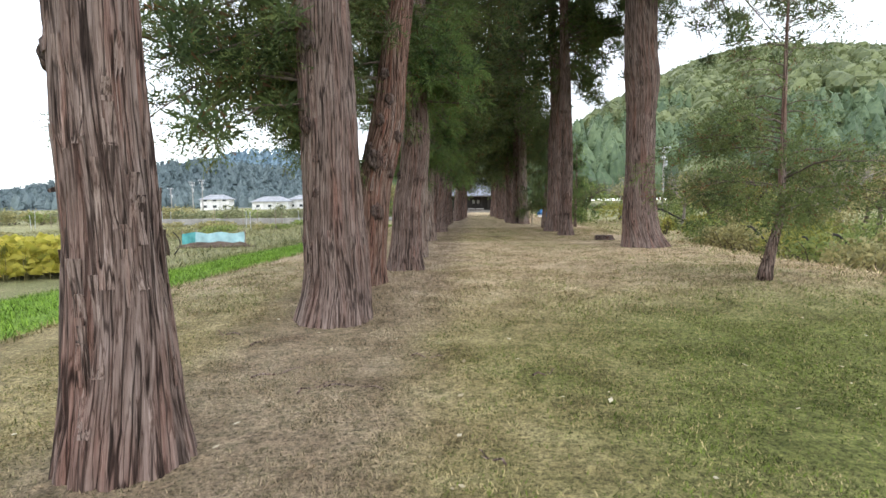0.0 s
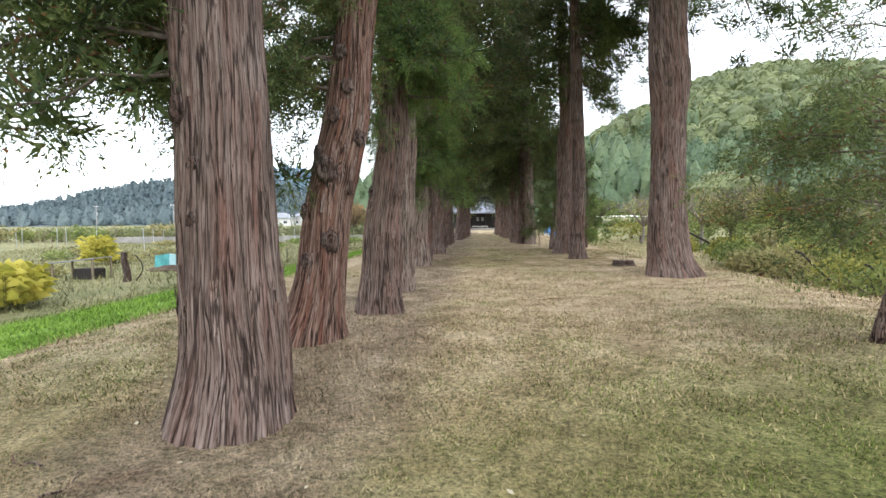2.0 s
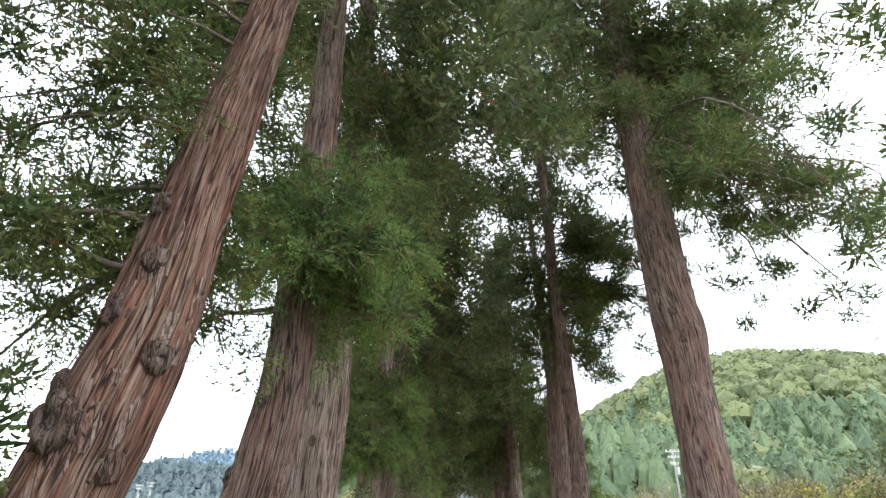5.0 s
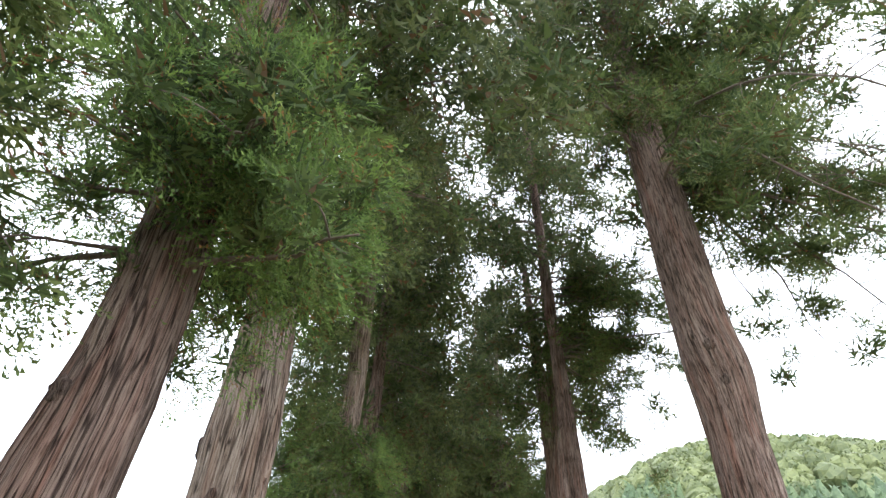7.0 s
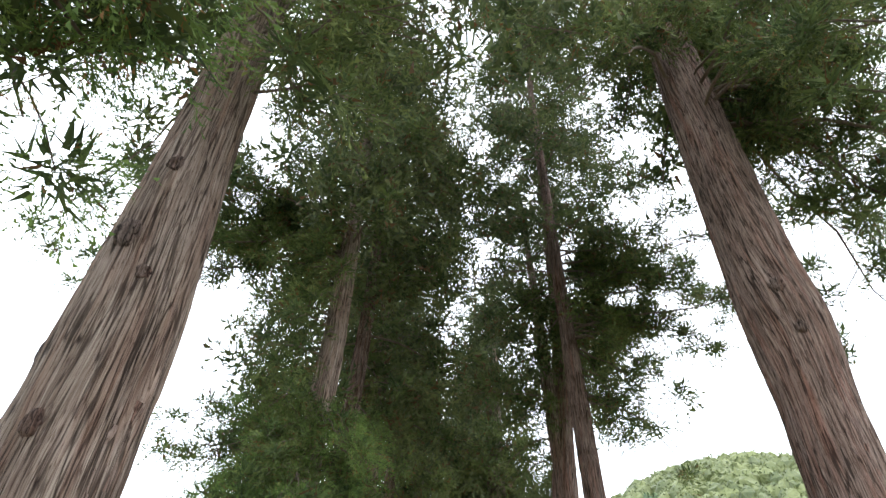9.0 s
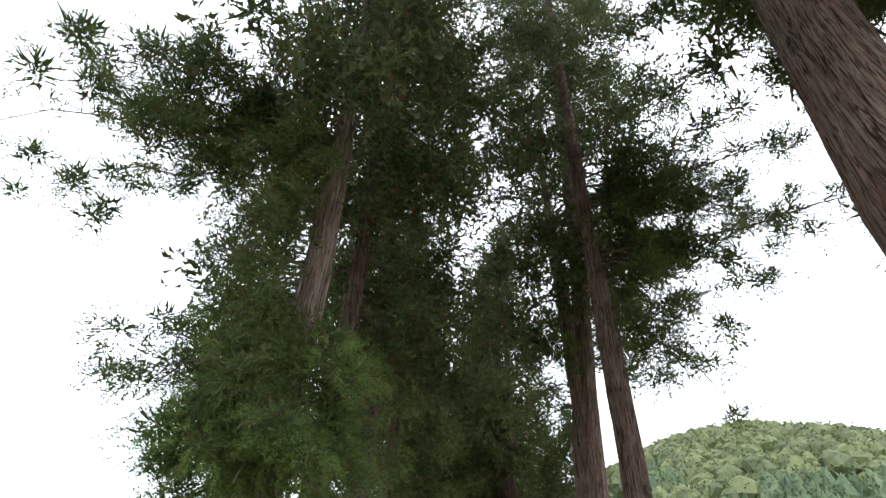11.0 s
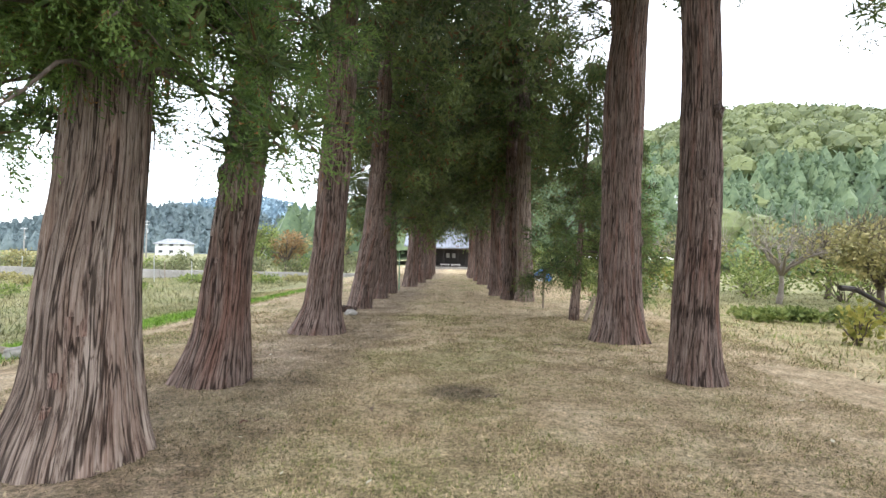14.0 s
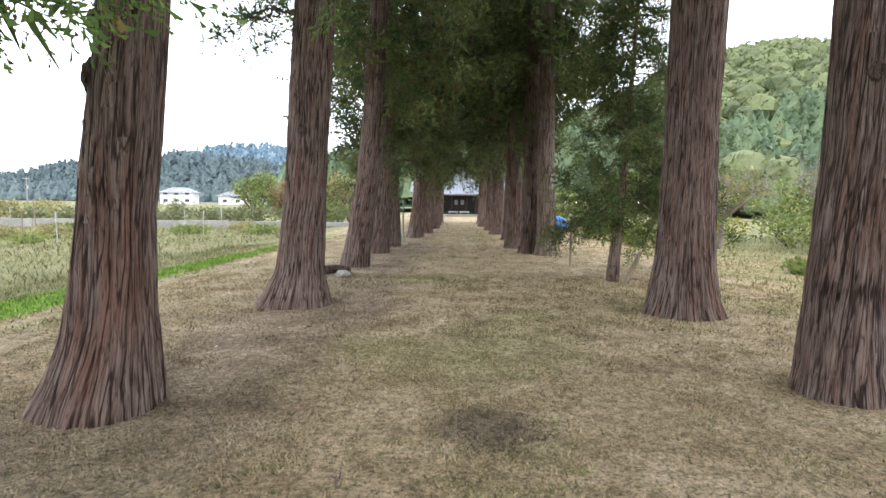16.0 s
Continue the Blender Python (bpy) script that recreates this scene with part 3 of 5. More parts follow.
# ---- cedars ----
def trunk_shape(keys, top, ridges, seed, fine, lobes=0.22):
    """A tapering stem through keys of (height, x shift, y shift, radius), with fibrous ridges and a lobed foot."""
    k = np.array(keys, float)
    r = np.random.default_rng(seed)
    zs = np.concatenate([np.arange(-0.25, 2.0, 0.075 if fine else 0.2), np.arange(2.0, min(9.0, top), 0.16 if fine else 0.4), np.arange(min(9.0, top), top, 0.8)])
    seg = 156 if fine else 60
    th = np.linspace(0, 2 * np.pi, seg, endpoint=False) + 0.5 * np.pi
    kz = np.append(k[:, 0], top)
    tail = [k[-1, 1] * 1.25, k[-1, 2] * 1.25, 0.03]
    cx, cy, rad = (np.interp(zs, kz, np.append(k[:, c + 1], tail[c])) for c in range(3))
    # soften the corners of the profile
    for _ in range(4):
        for a in (cx, cy, rad):
            a[1:-1] = 0.25 * a[:-2] + 0.5 * a[1:-1] + 0.25 * a[2:]
    T, Z = np.meshgrid(th, zs)
    u = T / (2 * np.pi)
    swirl = r.uniform(-0.02, 0.02) * Z
    warp = 0.015 * (grain(u * 9, Z * 0.9 + seed, 9) - 0.5) * 2 + swirl
    us = (u + warp) % 1.0
    rid = grain(us * ridges, Z * 1.1 + seed * 3.1, ridges)
    rid2 = grain(us * ridges * 2, Z * 1.7 + seed * 1.7, ridges * 2)
    furrow = np.clip(np.abs(rid - 0.5) * 3.6, 0, 1) ** 0.7
    crack = np.clip(np.abs(rid2 - 0.5) * 3.0, 0, 1)
    lump = grain(u * 5, Z * 0.6 + seed * 5.3, 5) - 0.5
    foot = np.exp(-np.clip(Z, 0, None) / 0.38)
    lobe = grain(u * 7, Z * 0.2 + seed * 2.3, 7) - 0.35
    R = rad[:, None] * (1 + 0.10 * lump + lobes * foot * lobe * 1.5) + 0.019 * (furrow - 0.75) * (0.35 + 1.3 * grain(u * 6, Z * 0.8 + seed * 4.1, 6)) + 0.012 * (crack - 0.7) + 0.02 * foot * (furrow - 0.5)
    V = np.stack([cx[:, None] + R * np.cos(T), cy[:, None] + R * np.sin(T), Z], -1).reshape(-1, 3)
    n = len(zs)
    i, j = np.meshgrid(np.arange(n - 1), np.arange(seg), indexing="ij")
    j2 = (j + 1) % seg
    F = np.stack([i * seg + j, i * seg + j2, (i + 1) * seg + j2, (i + 1) * seg + j], -1).reshape(-1, 4)

    def axis(z):
        return np.array([np.interp(z, zs, cx), np.interp(z, zs, cy), z])

    def radius(z, a=None):
        row = int(np.clip(np.searchsorted(zs, z), 0, len(zs) - 1))
        if a is None:
            return float(rad[row])
        return float(R[row, int(round(((a - 0.5 * np.pi) % (2 * np.pi)) / (2 * np.pi) * seg)) % seg])
    around = 2 * np.pi * float(np.interp(1.5, zs, rad))
    uu = np.concatenate([us_open(u, warp), us_open(u, warp)[:, :1] + 1.0], 1) * around
    u4 = np.stack([uu[i, j], uu[i, j + 1], uu[i + 1, j + 1], uu[i + 1, j]], -1)
    v4 = np.stack([zs[i], zs[i], zs[i + 1], zs[i + 1]], -1)
    return V, F, axis, radius, np.stack([u4, v4], -1).reshape(-1, 2)


def us_open(u, warp):
    return u - 0.25 + warp


def knot_shape(r, size):
    """A gnarled burl: a flattened lump with a sunken heart."""
    bm = bmesh.new()
    bmesh.ops.create_icosphere(bm, subdivisions=3, radius=size)
    shift = Vector(r.uniform(0, 50, 3))
    for v in bm.verts:
        d = v.co.normalized()
        k = 1 + 0.35 * noise.noise(d * 2.3 + shift) + 0.16 * noise.noise(d * 6 + shift)
        v.co = d * size * k
        rim = math.hypot(d.x, d.z)
        if d.y < 0:
            v.co.y *= 0.75 * (0.35 + 0.65 * min(1, rim * 1.5))
        v.co.z *= 1.25
    for f in bm.faces:
        f.smooth = True
    return bm


def cedar(x, y, keys, top, seed, crown, label, fine=True, bark=None, knots=(), strips=0, stubs=(), fork=None, ridges=40):
    r = np.random.default_rng(seed)
    bark = bark or BARK
    z0 = gz(x, y)
    tree = thing("cedar_tree", x, y, z0, label, "tree", "cedars along the avenue")
    V, F, axis, radius, uv = trunk_shape(keys, top, ridges, seed, fine)
    stem = part_np("trunk", V, F, bark, tree, soft=True)
    stem.data.uv_layers.new(name="bark").data.foreach_set("uv", np.ascontiguousarray(uv, np.float32).ravel())
    if fork:
        zf, fx, fy, fr, ft = fork
        s = np.linspace(0, 1, 16)
        b = axis(zf)
        pts = np.stack([b[0] + fx * s ** 0.7, b[1] + fy * s ** 0.7, zf + (ft - zf) * s], -1)
        v, f = tube(pts, fr * (1 - 0.8 * s) + 0.02, 24, 0.25, seed)
        part_np("second_stem", v, f, BARK_STRIP, tree, soft=True)
    all_limbs = []
    for spec in crown:
        spec = dict(spec)
        mat = spec.pop("mat", NEEDLES)
        far = spec.pop("far", not fine)
        slim = spec.pop("slim", False)
        limbs, pl, wy, sz, hearts = boughs(r, axis, fine=not far, **spec)
        all_limbs += limbs
        crown_part(sprays_mesh(pl, wy, sz, SPRAYS_FAR if far else SPRAYS_FINE if slim else SPRAYS, r), hearts, mat, tree)
    if fine:
        for pts, rad, twigs in all_limbs:
            v, f = join([tube(pts, np.maximum(rad, 0.006), 6, 0.3, seed)] + [tube(p3, np.maximum(a3, 0.004), 3) for p3, a3 in twigs])
            part_np("limb", v, f, TWIG, tree, soft=True)
    elif all_limbs:
        v, f = join([tube(p, np.maximum(a, 0.006), 4) for p, a, _ in all_limbs])
        tagged(part_np("limb", v, f, TWIG, tree), kind="stuff")
    for z, deg, size in knots:
        a = radians(deg)
        c = axis(z) + np.array([math.cos(a), math.sin(a), 0]) * radius(z, a) * 0.96
        ob = part("knot", knot_shape(r, size), BARK_KNOT, tree, "gnarled dark burl")
        ob.matrix_local = pose(*c, 0, 0, deg + 90)
    for z, deg, ln in stubs:
        a = radians(deg)
        c = axis(z) + np.array([math.cos(a), math.sin(a), 0]) * radius(z, a) * 0.9
        e = c + np.array([math.cos(a), math.sin(a), -0.25]) * ln
        s = np.linspace(0, 1, 6)[:, None]
        v, f = tube(c + (e - c) * s, 0.022 * (1 - 0.5 * s[:, 0]), 7, 0.4, seed)
        part_np("branch_stub", v, f, BARK_STRIP, tree, "broken pale dead twig")
    for k in range(strips):
        z, a = r.uniform(0.25, 3.2), r.uniform(-2.9, 0.4)
        ln, w = r.uniform(0.25, 0.8), r.uniform(0.02, 0.05)
        n = 7
        s = np.linspace(0, 1, n)
        lift = 0.0 + 0.05 * np.maximum(s - 0.7, 0) * r.uniform(0, 2) + 0.03 * np.maximum(0.25 - s, 0) * r.uniform(0, 2)
        rows = []
        for q2, lf in zip(s, lift):
            zz = z + ln * q2
            c, rd = axis(zz), radius(zz, a) - 0.006
            for da, dl in ((-w, 0), (w, 0), (w, 0.009), (-w, 0.009)):
                aa = a + da * (0.7 + 0.3 * math.sin(3 * q2 + k)) / rd
                rows.append([c[0] + (rd + lf + dl) * math.cos(aa), c[1] + (rd + lf + dl) * math.sin(aa), zz])
        v = np.array(rows)
        f = []
        for q2 in range(n - 1):
            for e in range(4):
                f.append((q2 * 4 + e, q2 * 4 + (e + 1) % 4, q2 * 4 + 4 + (e + 1) % 4, q2 * 4 + 4 + e))
        f += [(0, 3, 2, 1), (4 * n - 4, 4 * n - 3, 4 * n - 2, 4 * n - 1)]
        part_np("bark_strip", v, np.array(f), BARK_STRIP, tree)
    return tree


B = dict
HIGH = [B(z0=6.0, z1=20, count=34, reach=3.0, dense=46, size=0.62, mat=NEEDLES_DARK, jitter=0.22, far=True)]
# ---- the avenue's cedars: western row ----
OLD = "old cedar with furrowed red-brown bark beside the grass avenue"
cedar(-2.1, 2.9, [(-0.25, 0.05, 0, 0.38), (0.2, 0.06, 0, 0.325), (0.7, 0.065, 0, 0.28), (1.4, 0.06, 0, 0.24), (2.6, 0.03, 0, 0.23), (8, 0, 0, 0.17)], 18, 11,
      [B(z0=7, z1=17, count=26, reach=2.6, dense=30, size=0.62, mat=NEEDLES_DARK, far=True)],
      "old cedar with peeling bark strips and a flared foot", strips=34, knots=[(2.3, 200, 0.08)], stubs=[(1.6, 185, 0.12)], ridges=36)
cedar(-1.75, 6.5, [(-0.25, 0, 0, 0.50), (0.1, 0.01, 0, 0.45), (0.5, 0.05, 0, 0.40), (1.6, 0.02, 0, 0.355), (2.6, 0, 0, 0.345), (3.9, -0.06, 0, 0.31), (8, -0.1, 0, 0.25)], 19, 12,
      [B(z0=2.6, z1=5.8, count=40, reach=2.0, az=(115, 205), dense=190, size=0.30, mat=NEEDLES, rise=0.1, droop=0.45, taper=0.15, jitter=0.19, bare=0.1, thick=0.025),
       B(z0=5.6, z1=18, count=34, reach=2.2, az=(80, 300), dense=60, size=0.6, mat=NEEDLES_DARK, far=True, jitter=0.22)],
      "old cedar with a round knot and low leafy boughs", strips=14, knots=[(2.33, 235, 0.075), (3.3, 250, 0.10), (1.95, 255, 0.05), (1.55, 250, 0.05), (0.9, 240, 0.05)], ridges=40)
cedar(-1.78, 9.15, [(-0.25, -0.26, 0, 0.56), (0.05, -0.22, 0, 0.46), (0.3, -0.14, 0, 0.37), (0.86, -0.04, 0, 0.31), (1.7, 0.06, 0, 0.30), (2.2, 0.19, 0, 0.315), (2.7, 0.32, 0, 0.29), (3.5, 0.40, 0, 0.24), (4.4, 0.53, 0, 0.22), (5.3, 0.66, 0, 0.19), (9, 1.1, 0, 0.15)], 15, 13,
      [B(z0=3.0, z1=6.6, count=32, reach=1.9, az=(105, 225), dense=180, size=0.30, mat=NEEDLES, rise=0.1, droop=0.5, taper=0.2, bare=0.1, thick=0.025),
       B(z0=8.0, z1=14, count=20, reach=2.0, dense=50, size=0.6, mat=NEEDLES_DARK, far=True, jitter=0.22)],
      "gnarled leaning cedar with burls and deep furrows", bark=BARK_RED, strips=18,
      knots=[(1.0, 250, 0.09), (1.25, 300, 0.12), (1.6, 215, 0.08), (2.1, 265, 0.14), (2.3, 230, 0.10), (2.75, 255, 0.09), (3.1, 280, 0.08), (2.5, 330, 0.09), (1.9, 335, 0.08), (3.5, 250, 0.08)], ridges=30)
cedar(-1.45, 11.1, [(-0.25, 0, 0, 0.42), (0.15, 0.01, 0, 0.36), (0.66, 0.05, 0, 0.32), (1.5, 0.08, 0, 0.285), (2.4, 0.22, 0, 0.26), (2.9, 0.28, 0.05, 0.245), (4.5, 0.25, 0.15, 0.225), (6.6, 0.2, 0.35, 0.20), (10, 0.1, 0.5, 0.14)], 16, 14,
      [B(z0=3.4, z1=5.2, count=34, reach=1.2, dense=105, size=0.26, mat=NEEDLES_FRESH, rise=0.1, droop=0.3, taper=0.2, jitter=0.17, bare=0.1, slim=True),
       B(z0=3.4, z1=4.9, count=10, reach=1.35, az=(-70, 20), dense=105, size=0.26, mat=NEEDLES_FRESH, rise=0.1, droop=0.3, taper=0.2, jitter=0.17, bare=0.2, slim=True),
       B(z0=7.5, z1=16, count=34, reach=2.5, dense=80, size=0.62, mat=NEEDLES_DARK, far=True, jitter=0.25, taper=0.2)],
      "cedar with a bushy skirt of bright green shoots", strips=10, knots=[(1.95, 215, 0.08), (2.6, 250, 0.06)], ridges=36)
cedar(-1.68, 13.9, [(-0.25, 0, 0, 0.50), (0.2, 0.02, 0, 0.44), (1.0, 0.08, 0, 0.40), (2.5, 0.16, 0, 0.37), (3.3, 0.20, 0, 0.36), (4.3, 0.22, 0, 0.31), (5.0, 0.23, 0, 0.27), (9, 0.3, 0, 0.2)], 19, 15,
      [B(z0=5.6, z1=8.5, count=22, reach=1.9, dense=75, size=0.36, mat=NEEDLES, rise=0.1, droop=0.45, taper=0.2, jitter=0.18, thick=0.025),
       B(z0=8, z1=18, count=44, reach=2.7, dense=85, size=0.6, mat=NEEDLES_DARK, far=True, jitter=0.25, taper=0.2)],
      "pale-barked cedar with burls below its crown", bark=BARK_PALE, knots=[(3.9, 265, 0.09), (3.1, 190, 0.10), (3.6, 300, 0.05), (4.6, 280, 0.07), (2.6, 270, 0.06)], strips=8, ridges=36)
cedar(-1.95, 20.2, [(-0.25, -0.08, 0, 0.60), (0.15, -0.04, 0, 0.50), (0.5, 0.04, 0, 0.40), (1.23, 0.07, 0, 0.35), (2.1, 0.15, 0, 0.31), (4.9, 0.34, 0, 0.235), (6.3, 0.44, 0, 0.225), (8.2, 0.47, 0, 0.205), (11, 0.5, 0, 0.15)], 18, 16,
      [B(z0=2.65, z1=4.9, count=56, reach=1.25, dense=95, size=0.29, mat=NEEDLES_FRESH, rise=0.25, droop=0.62, taper=0.15, jitter=0.19, bare=0.1, slim=True),
       B(z0=2.8, z1=5.2, count=26, reach=1.65, az=(125, 250), dense=100, size=0.29, mat=NEEDLES_FRESH, rise=0.3, droop=0.45, taper=0.1, jitter=0.19, bare=0.3, slim=True),
       B(z0=4.2, z1=9.0, count=38, reach=1.8, az=(110, 262), dense=110, size=0.34, mat=NEEDLES, rise=0.15, droop=0.45, taper=0.35, jitter=0.18),
       B(z0=8.0, z1=9.6, count=9, reach=4.7, az=(165, 212), dense=380, size=0.32, mat=NEEDLES, rise=0.3, droop=0.33, bare=0.3, jitter=0.25, taper=0.1),
       B(z0=8.6, z1=17, count=48, reach=2.6, dense=95, size=0.6, mat=NEEDLES_DARK, far=True, jitter=0.25, taper=0.15)],
      "leaning cedar wearing a thick collar of green shoots", bark=BARK_PALE, strips=8, ridges=34, knots=[(6.4, 260, 0.05)])
cedar(-2.0, 22.5, [(-0.25, -0.05, 0, 0.52), (0.1, 0.02, 0, 0.42), (0.54, 0.12, 0, 0.315), (1.4, 0.2, 0, 0.25), (2.2, 0.3, 0, 0.24), (3.0, 0.4, 0, 0.228), (8, 0.7, 0, 0.17)], 17, 17,
      [B(z0=3.4, z1=6.0, count=16, reach=1.5, az=(-80, 120), dense=55, size=0.36, mat=NEEDLES_FRESH, rise=0.1, droop=0.5),
       B(z0=6, z1=17, count=48, reach=2.5, dense=85, size=0.6, mat=NEEDLES_DARK, far=True, jitter=0.25, taper=0.2)],
      "leaning cedar with furrowed bark and flared root foot", knots=[(2.4, 215, 0.09), (2.75, 230, 0.07)], strips=10, ridges=38)
cedar(-1.85, 26.7, [(-0.25, -0.05, 0, 0.60), (0.1, 0.02, 0, 0.48), (0.5, 0.1, 0, 0.36), (1.6, 0.2, 0, 0.31), (2.9, 0.27, 0, 0.31), (4.5, 0.38, 0, 0.30), (6.8, 0.42, 0, 0.27), (12, 0.5, 0, 0.2)], 20, 18,
      [B(z0=4.2, z1=6.2, count=6, reach=2.0, az=(150, 230), dense=50, size=0.36, mat=NEEDLES, rise=0.0, droop=0.5),
       B(z0=6.2, z1=19, count=70, reach=2.8, dense=95, size=0.62, mat=NEEDLES_DARK, far=True, taper=0.35, jitter=0.25)],
      OLD, knots=[(2.6, 270, 0.08), (3.1, 250, 0.06), (1.9, 225, 0.05)], ridges=40)


def far_cedar(x, y, lean, r0, low, seed, mat=None, reach=2.4, bark=None, skirt=1.25):
    thin, big = (0.55, 1.28) if y > 44 else (1.0, 1.0)
    cedar(x, y, [(-0.25, -0.05, 0, r0 * 1.35), (0.3, 0, 0, r0 * 1.1), (1.2, lean * 0.4, 0, r0), (3, lean, 0, r0 * 0.9), (8, lean * 1.6, 0, r0 * 0.65)], 18, seed,
          [B(z0=low, z1=low + 4.5, count=26, reach=skirt, dense=int(50 * thin * (skirt / 1.25)), size=0.54 * big, mat=mat or NEEDLES, droop=0.55, rise=0.05, taper=-0.3),
           B(z0=low + 3.5, z1=17, count=36, reach=reach * 0.85, dense=int(48 * thin), size=0.76 * big, mat=NEEDLES_DARK, jitter=0.25)],
          "cedar with dense dark foliage in the avenue", fine=False, bark=bark, ridges=14)


WEST = ((-1.85, 31.5, 0.4, 0.29, 4.0), (-1.85, 34.9, 0.15, 0.30, 3.6), (-1.75, 37.3, 0.0, 0.28, 2.6), (-1.3, 42.0, 0.2, 0.32, 3.4), (-1.1, 45.2, 0.15, 0.30, 3.2),
        (-0.95, 49.5, 0.1, 0.30, 3.1), (-1.0, 54.0, 0.1, 0.30, 3.2), (-1.1, 59.0, 0.1, 0.3, 3.4))
for k, (x, y, lean, r0, low) in enumerate(WEST):
    far_cedar(x, y, lean, r0, low, 60 + k, NEEDLES_DARK if k % 2 else NEEDLES, skirt=1.6 if k < 3 else 1.25)

# ---- eastern row ----
cedar(5.2, 17.0, [(-0.25, 0.10, 0, 0.80), (0.1, 0.08, 0, 0.66), (0.5, 0.02, 0, 0.55), (1.0, -0.02, 0, 0.52), (2, -0.04, 0, 0.45), (4.1, -0.04, 0, 0.435), (5.2, -0.02, 0, 0.54), (5.9, -0.10, 0, 0.48), (8, -0.12, 0, 0.45), (11.2, -0.13, 0, 0.40), (15, -0.1, 0, 0.25)], 23, 31,
      [B(z0=9.0, z1=10.4, count=6, reach=5.0, az=(-102, -40), dense=260, size=0.32, mat=NEEDLES, rise=0.05, droop=0.85, taper=0.1, jitter=0.22, bare=0.35, thick=0.038),
       B(z0=8.9, z1=10.2, count=6, reach=4.9, az=(-48, 25), dense=300, size=0.34, mat=NEEDLES, rise=0.0, droop=0.62, taper=0.1, jitter=0.26, bare=0.12, thick=0.05),
       B(z0=9.4, z1=14.0, count=13, reach=5.4, az=(-55, 70), dense=520, size=0.38, mat=NEEDLES, rise=0.12, droop=0.55, taper=0.15, jitter=0.30, bare=0.1, thick=0.06),
       B(z0=11, z1=17, count=14, reach=4.8, az=(-60, 60), dense=240, size=0.52, mat=NEEDLES, rise=0.15, droop=0.4, jitter=0.34, bare=0.1, far=True),
       B(z0=10, z1=16, count=16, reach=2.8, az=(60, 285), dense=160, size=0.38, mat=NEEDLES, rise=0.15, droop=0.6, taper=0.2, jitter=0.24, thick=0.045),
       B(z0=12.5, z1=22, count=44, reach=4.2, dense=120, size=0.6, mat=NEEDLES_DARK, far=True, jitter=0.25)],
      "tall cedar with a scarred bulge and wide-spread drooping boughs", knots=[(5.5, 245, 0.09), (4.9, 250, 0.07)], strips=8, ridges=46)
cedar(3.95, 23.2, [(-0.25, 0, 0, 0.44), (0.1, 0, 0, 0.34), (0.9, -0.02, 0, 0.27), (2, 0.02, 0, 0.25), (3.9, 0.02, 0, 0.24), (6, -0.04, 0, 0.225), (8.2, -0.12, 0, 0.19), (12, -0.2, 0, 0.16), (18, -0.3, 0, 0.1)], 26, 32,
      [B(z0=8.0, z1=11.0, count=12, reach=4.8, az=(-40, 40), dense=380, size=0.34, mat=NEEDLES, rise=0.22, droop=0.3, taper=0.2, jitter=0.24, bare=0.2, thick=0.04),
       B(z0=6.2, z1=9.0, count=14, reach=1.8, az=(-80, 60), dense=120, size=0.36, mat=NEEDLES, rise=0.0, droop=0.7, taper=0.1, jitter=0.2),
       B(z0=8.5, z1=25, count=66, reach=2.9, taper=0.3, dense=100, size=0.55, mat=NEEDLES_DARK, far=True, jitter=0.22)],
      "slender cedar with reddish bark and one-sided boughs", knots=[(3.4, 300, 0.09), (2.6, 250, 0.06)], strips=8, ridges=34)
cedar(3.98, 26.6, [(-0.25, 0, 0, 0.62), (0.1, 0, 0, 0.51), (0.86, 0.02, 0, 0.41), (2.9, 0.02, 0, 0.36), (5.0, 0.07, 0, 0.37), (6.2, 0.16, 0, 0.30), (9.1, 0.38, 0, 0.25), (13, 0.5, 0, 0.2), (20, 0.5, 0, 0.13)], 30, 33,
      [B(z0=7.5, z1=29, count=90, reach=3.1, dense=95, size=0.55, mat=NEEDLES_DARK, far=True, taper=0.2, jitter=0.25),
       B(z0=6.0, z1=9.0, count=8, reach=2.0, az=(90, 260), dense=55, size=0.38, mat=NEEDLES, droop=0.7)],
      "old cedar whose trunk forks into two stems", knots=[(1.9, 0, 0.10), (3.2, 200, 0.05)], strips=6, fork=(5.6, -0.52, -0.05, 0.24, 15), ridges=42)
EAST = ((3.28, 34.8, -0.1, 0.28, 4.9), (2.86, 35.4, -0.05, 0.27, 4.7), (2.55, 37.2, -0.1, 0.28, 3.4), (2.75, 41.2, 0.0, 0.3, 3.6), (2.45, 44.9, -0.05, 0.31, 3.4), (2.3, 48.4, 0, 0.3, 3.1), (2.05, 52.3, 0, 0.3, 3.2), (2.1, 57.0, 0, 0.3, 3.4))
for k, (x, y, lean, r0, low) in enumerate(EAST):
    far_cedar(x, y, lean, r0, low, 80 + k, NEEDLES_DARK if k in (2, 3) else NEEDLES, bark=BARK_PALE if k == 0 else BARK, skirt=2.0 if k < 3 else 1.25)


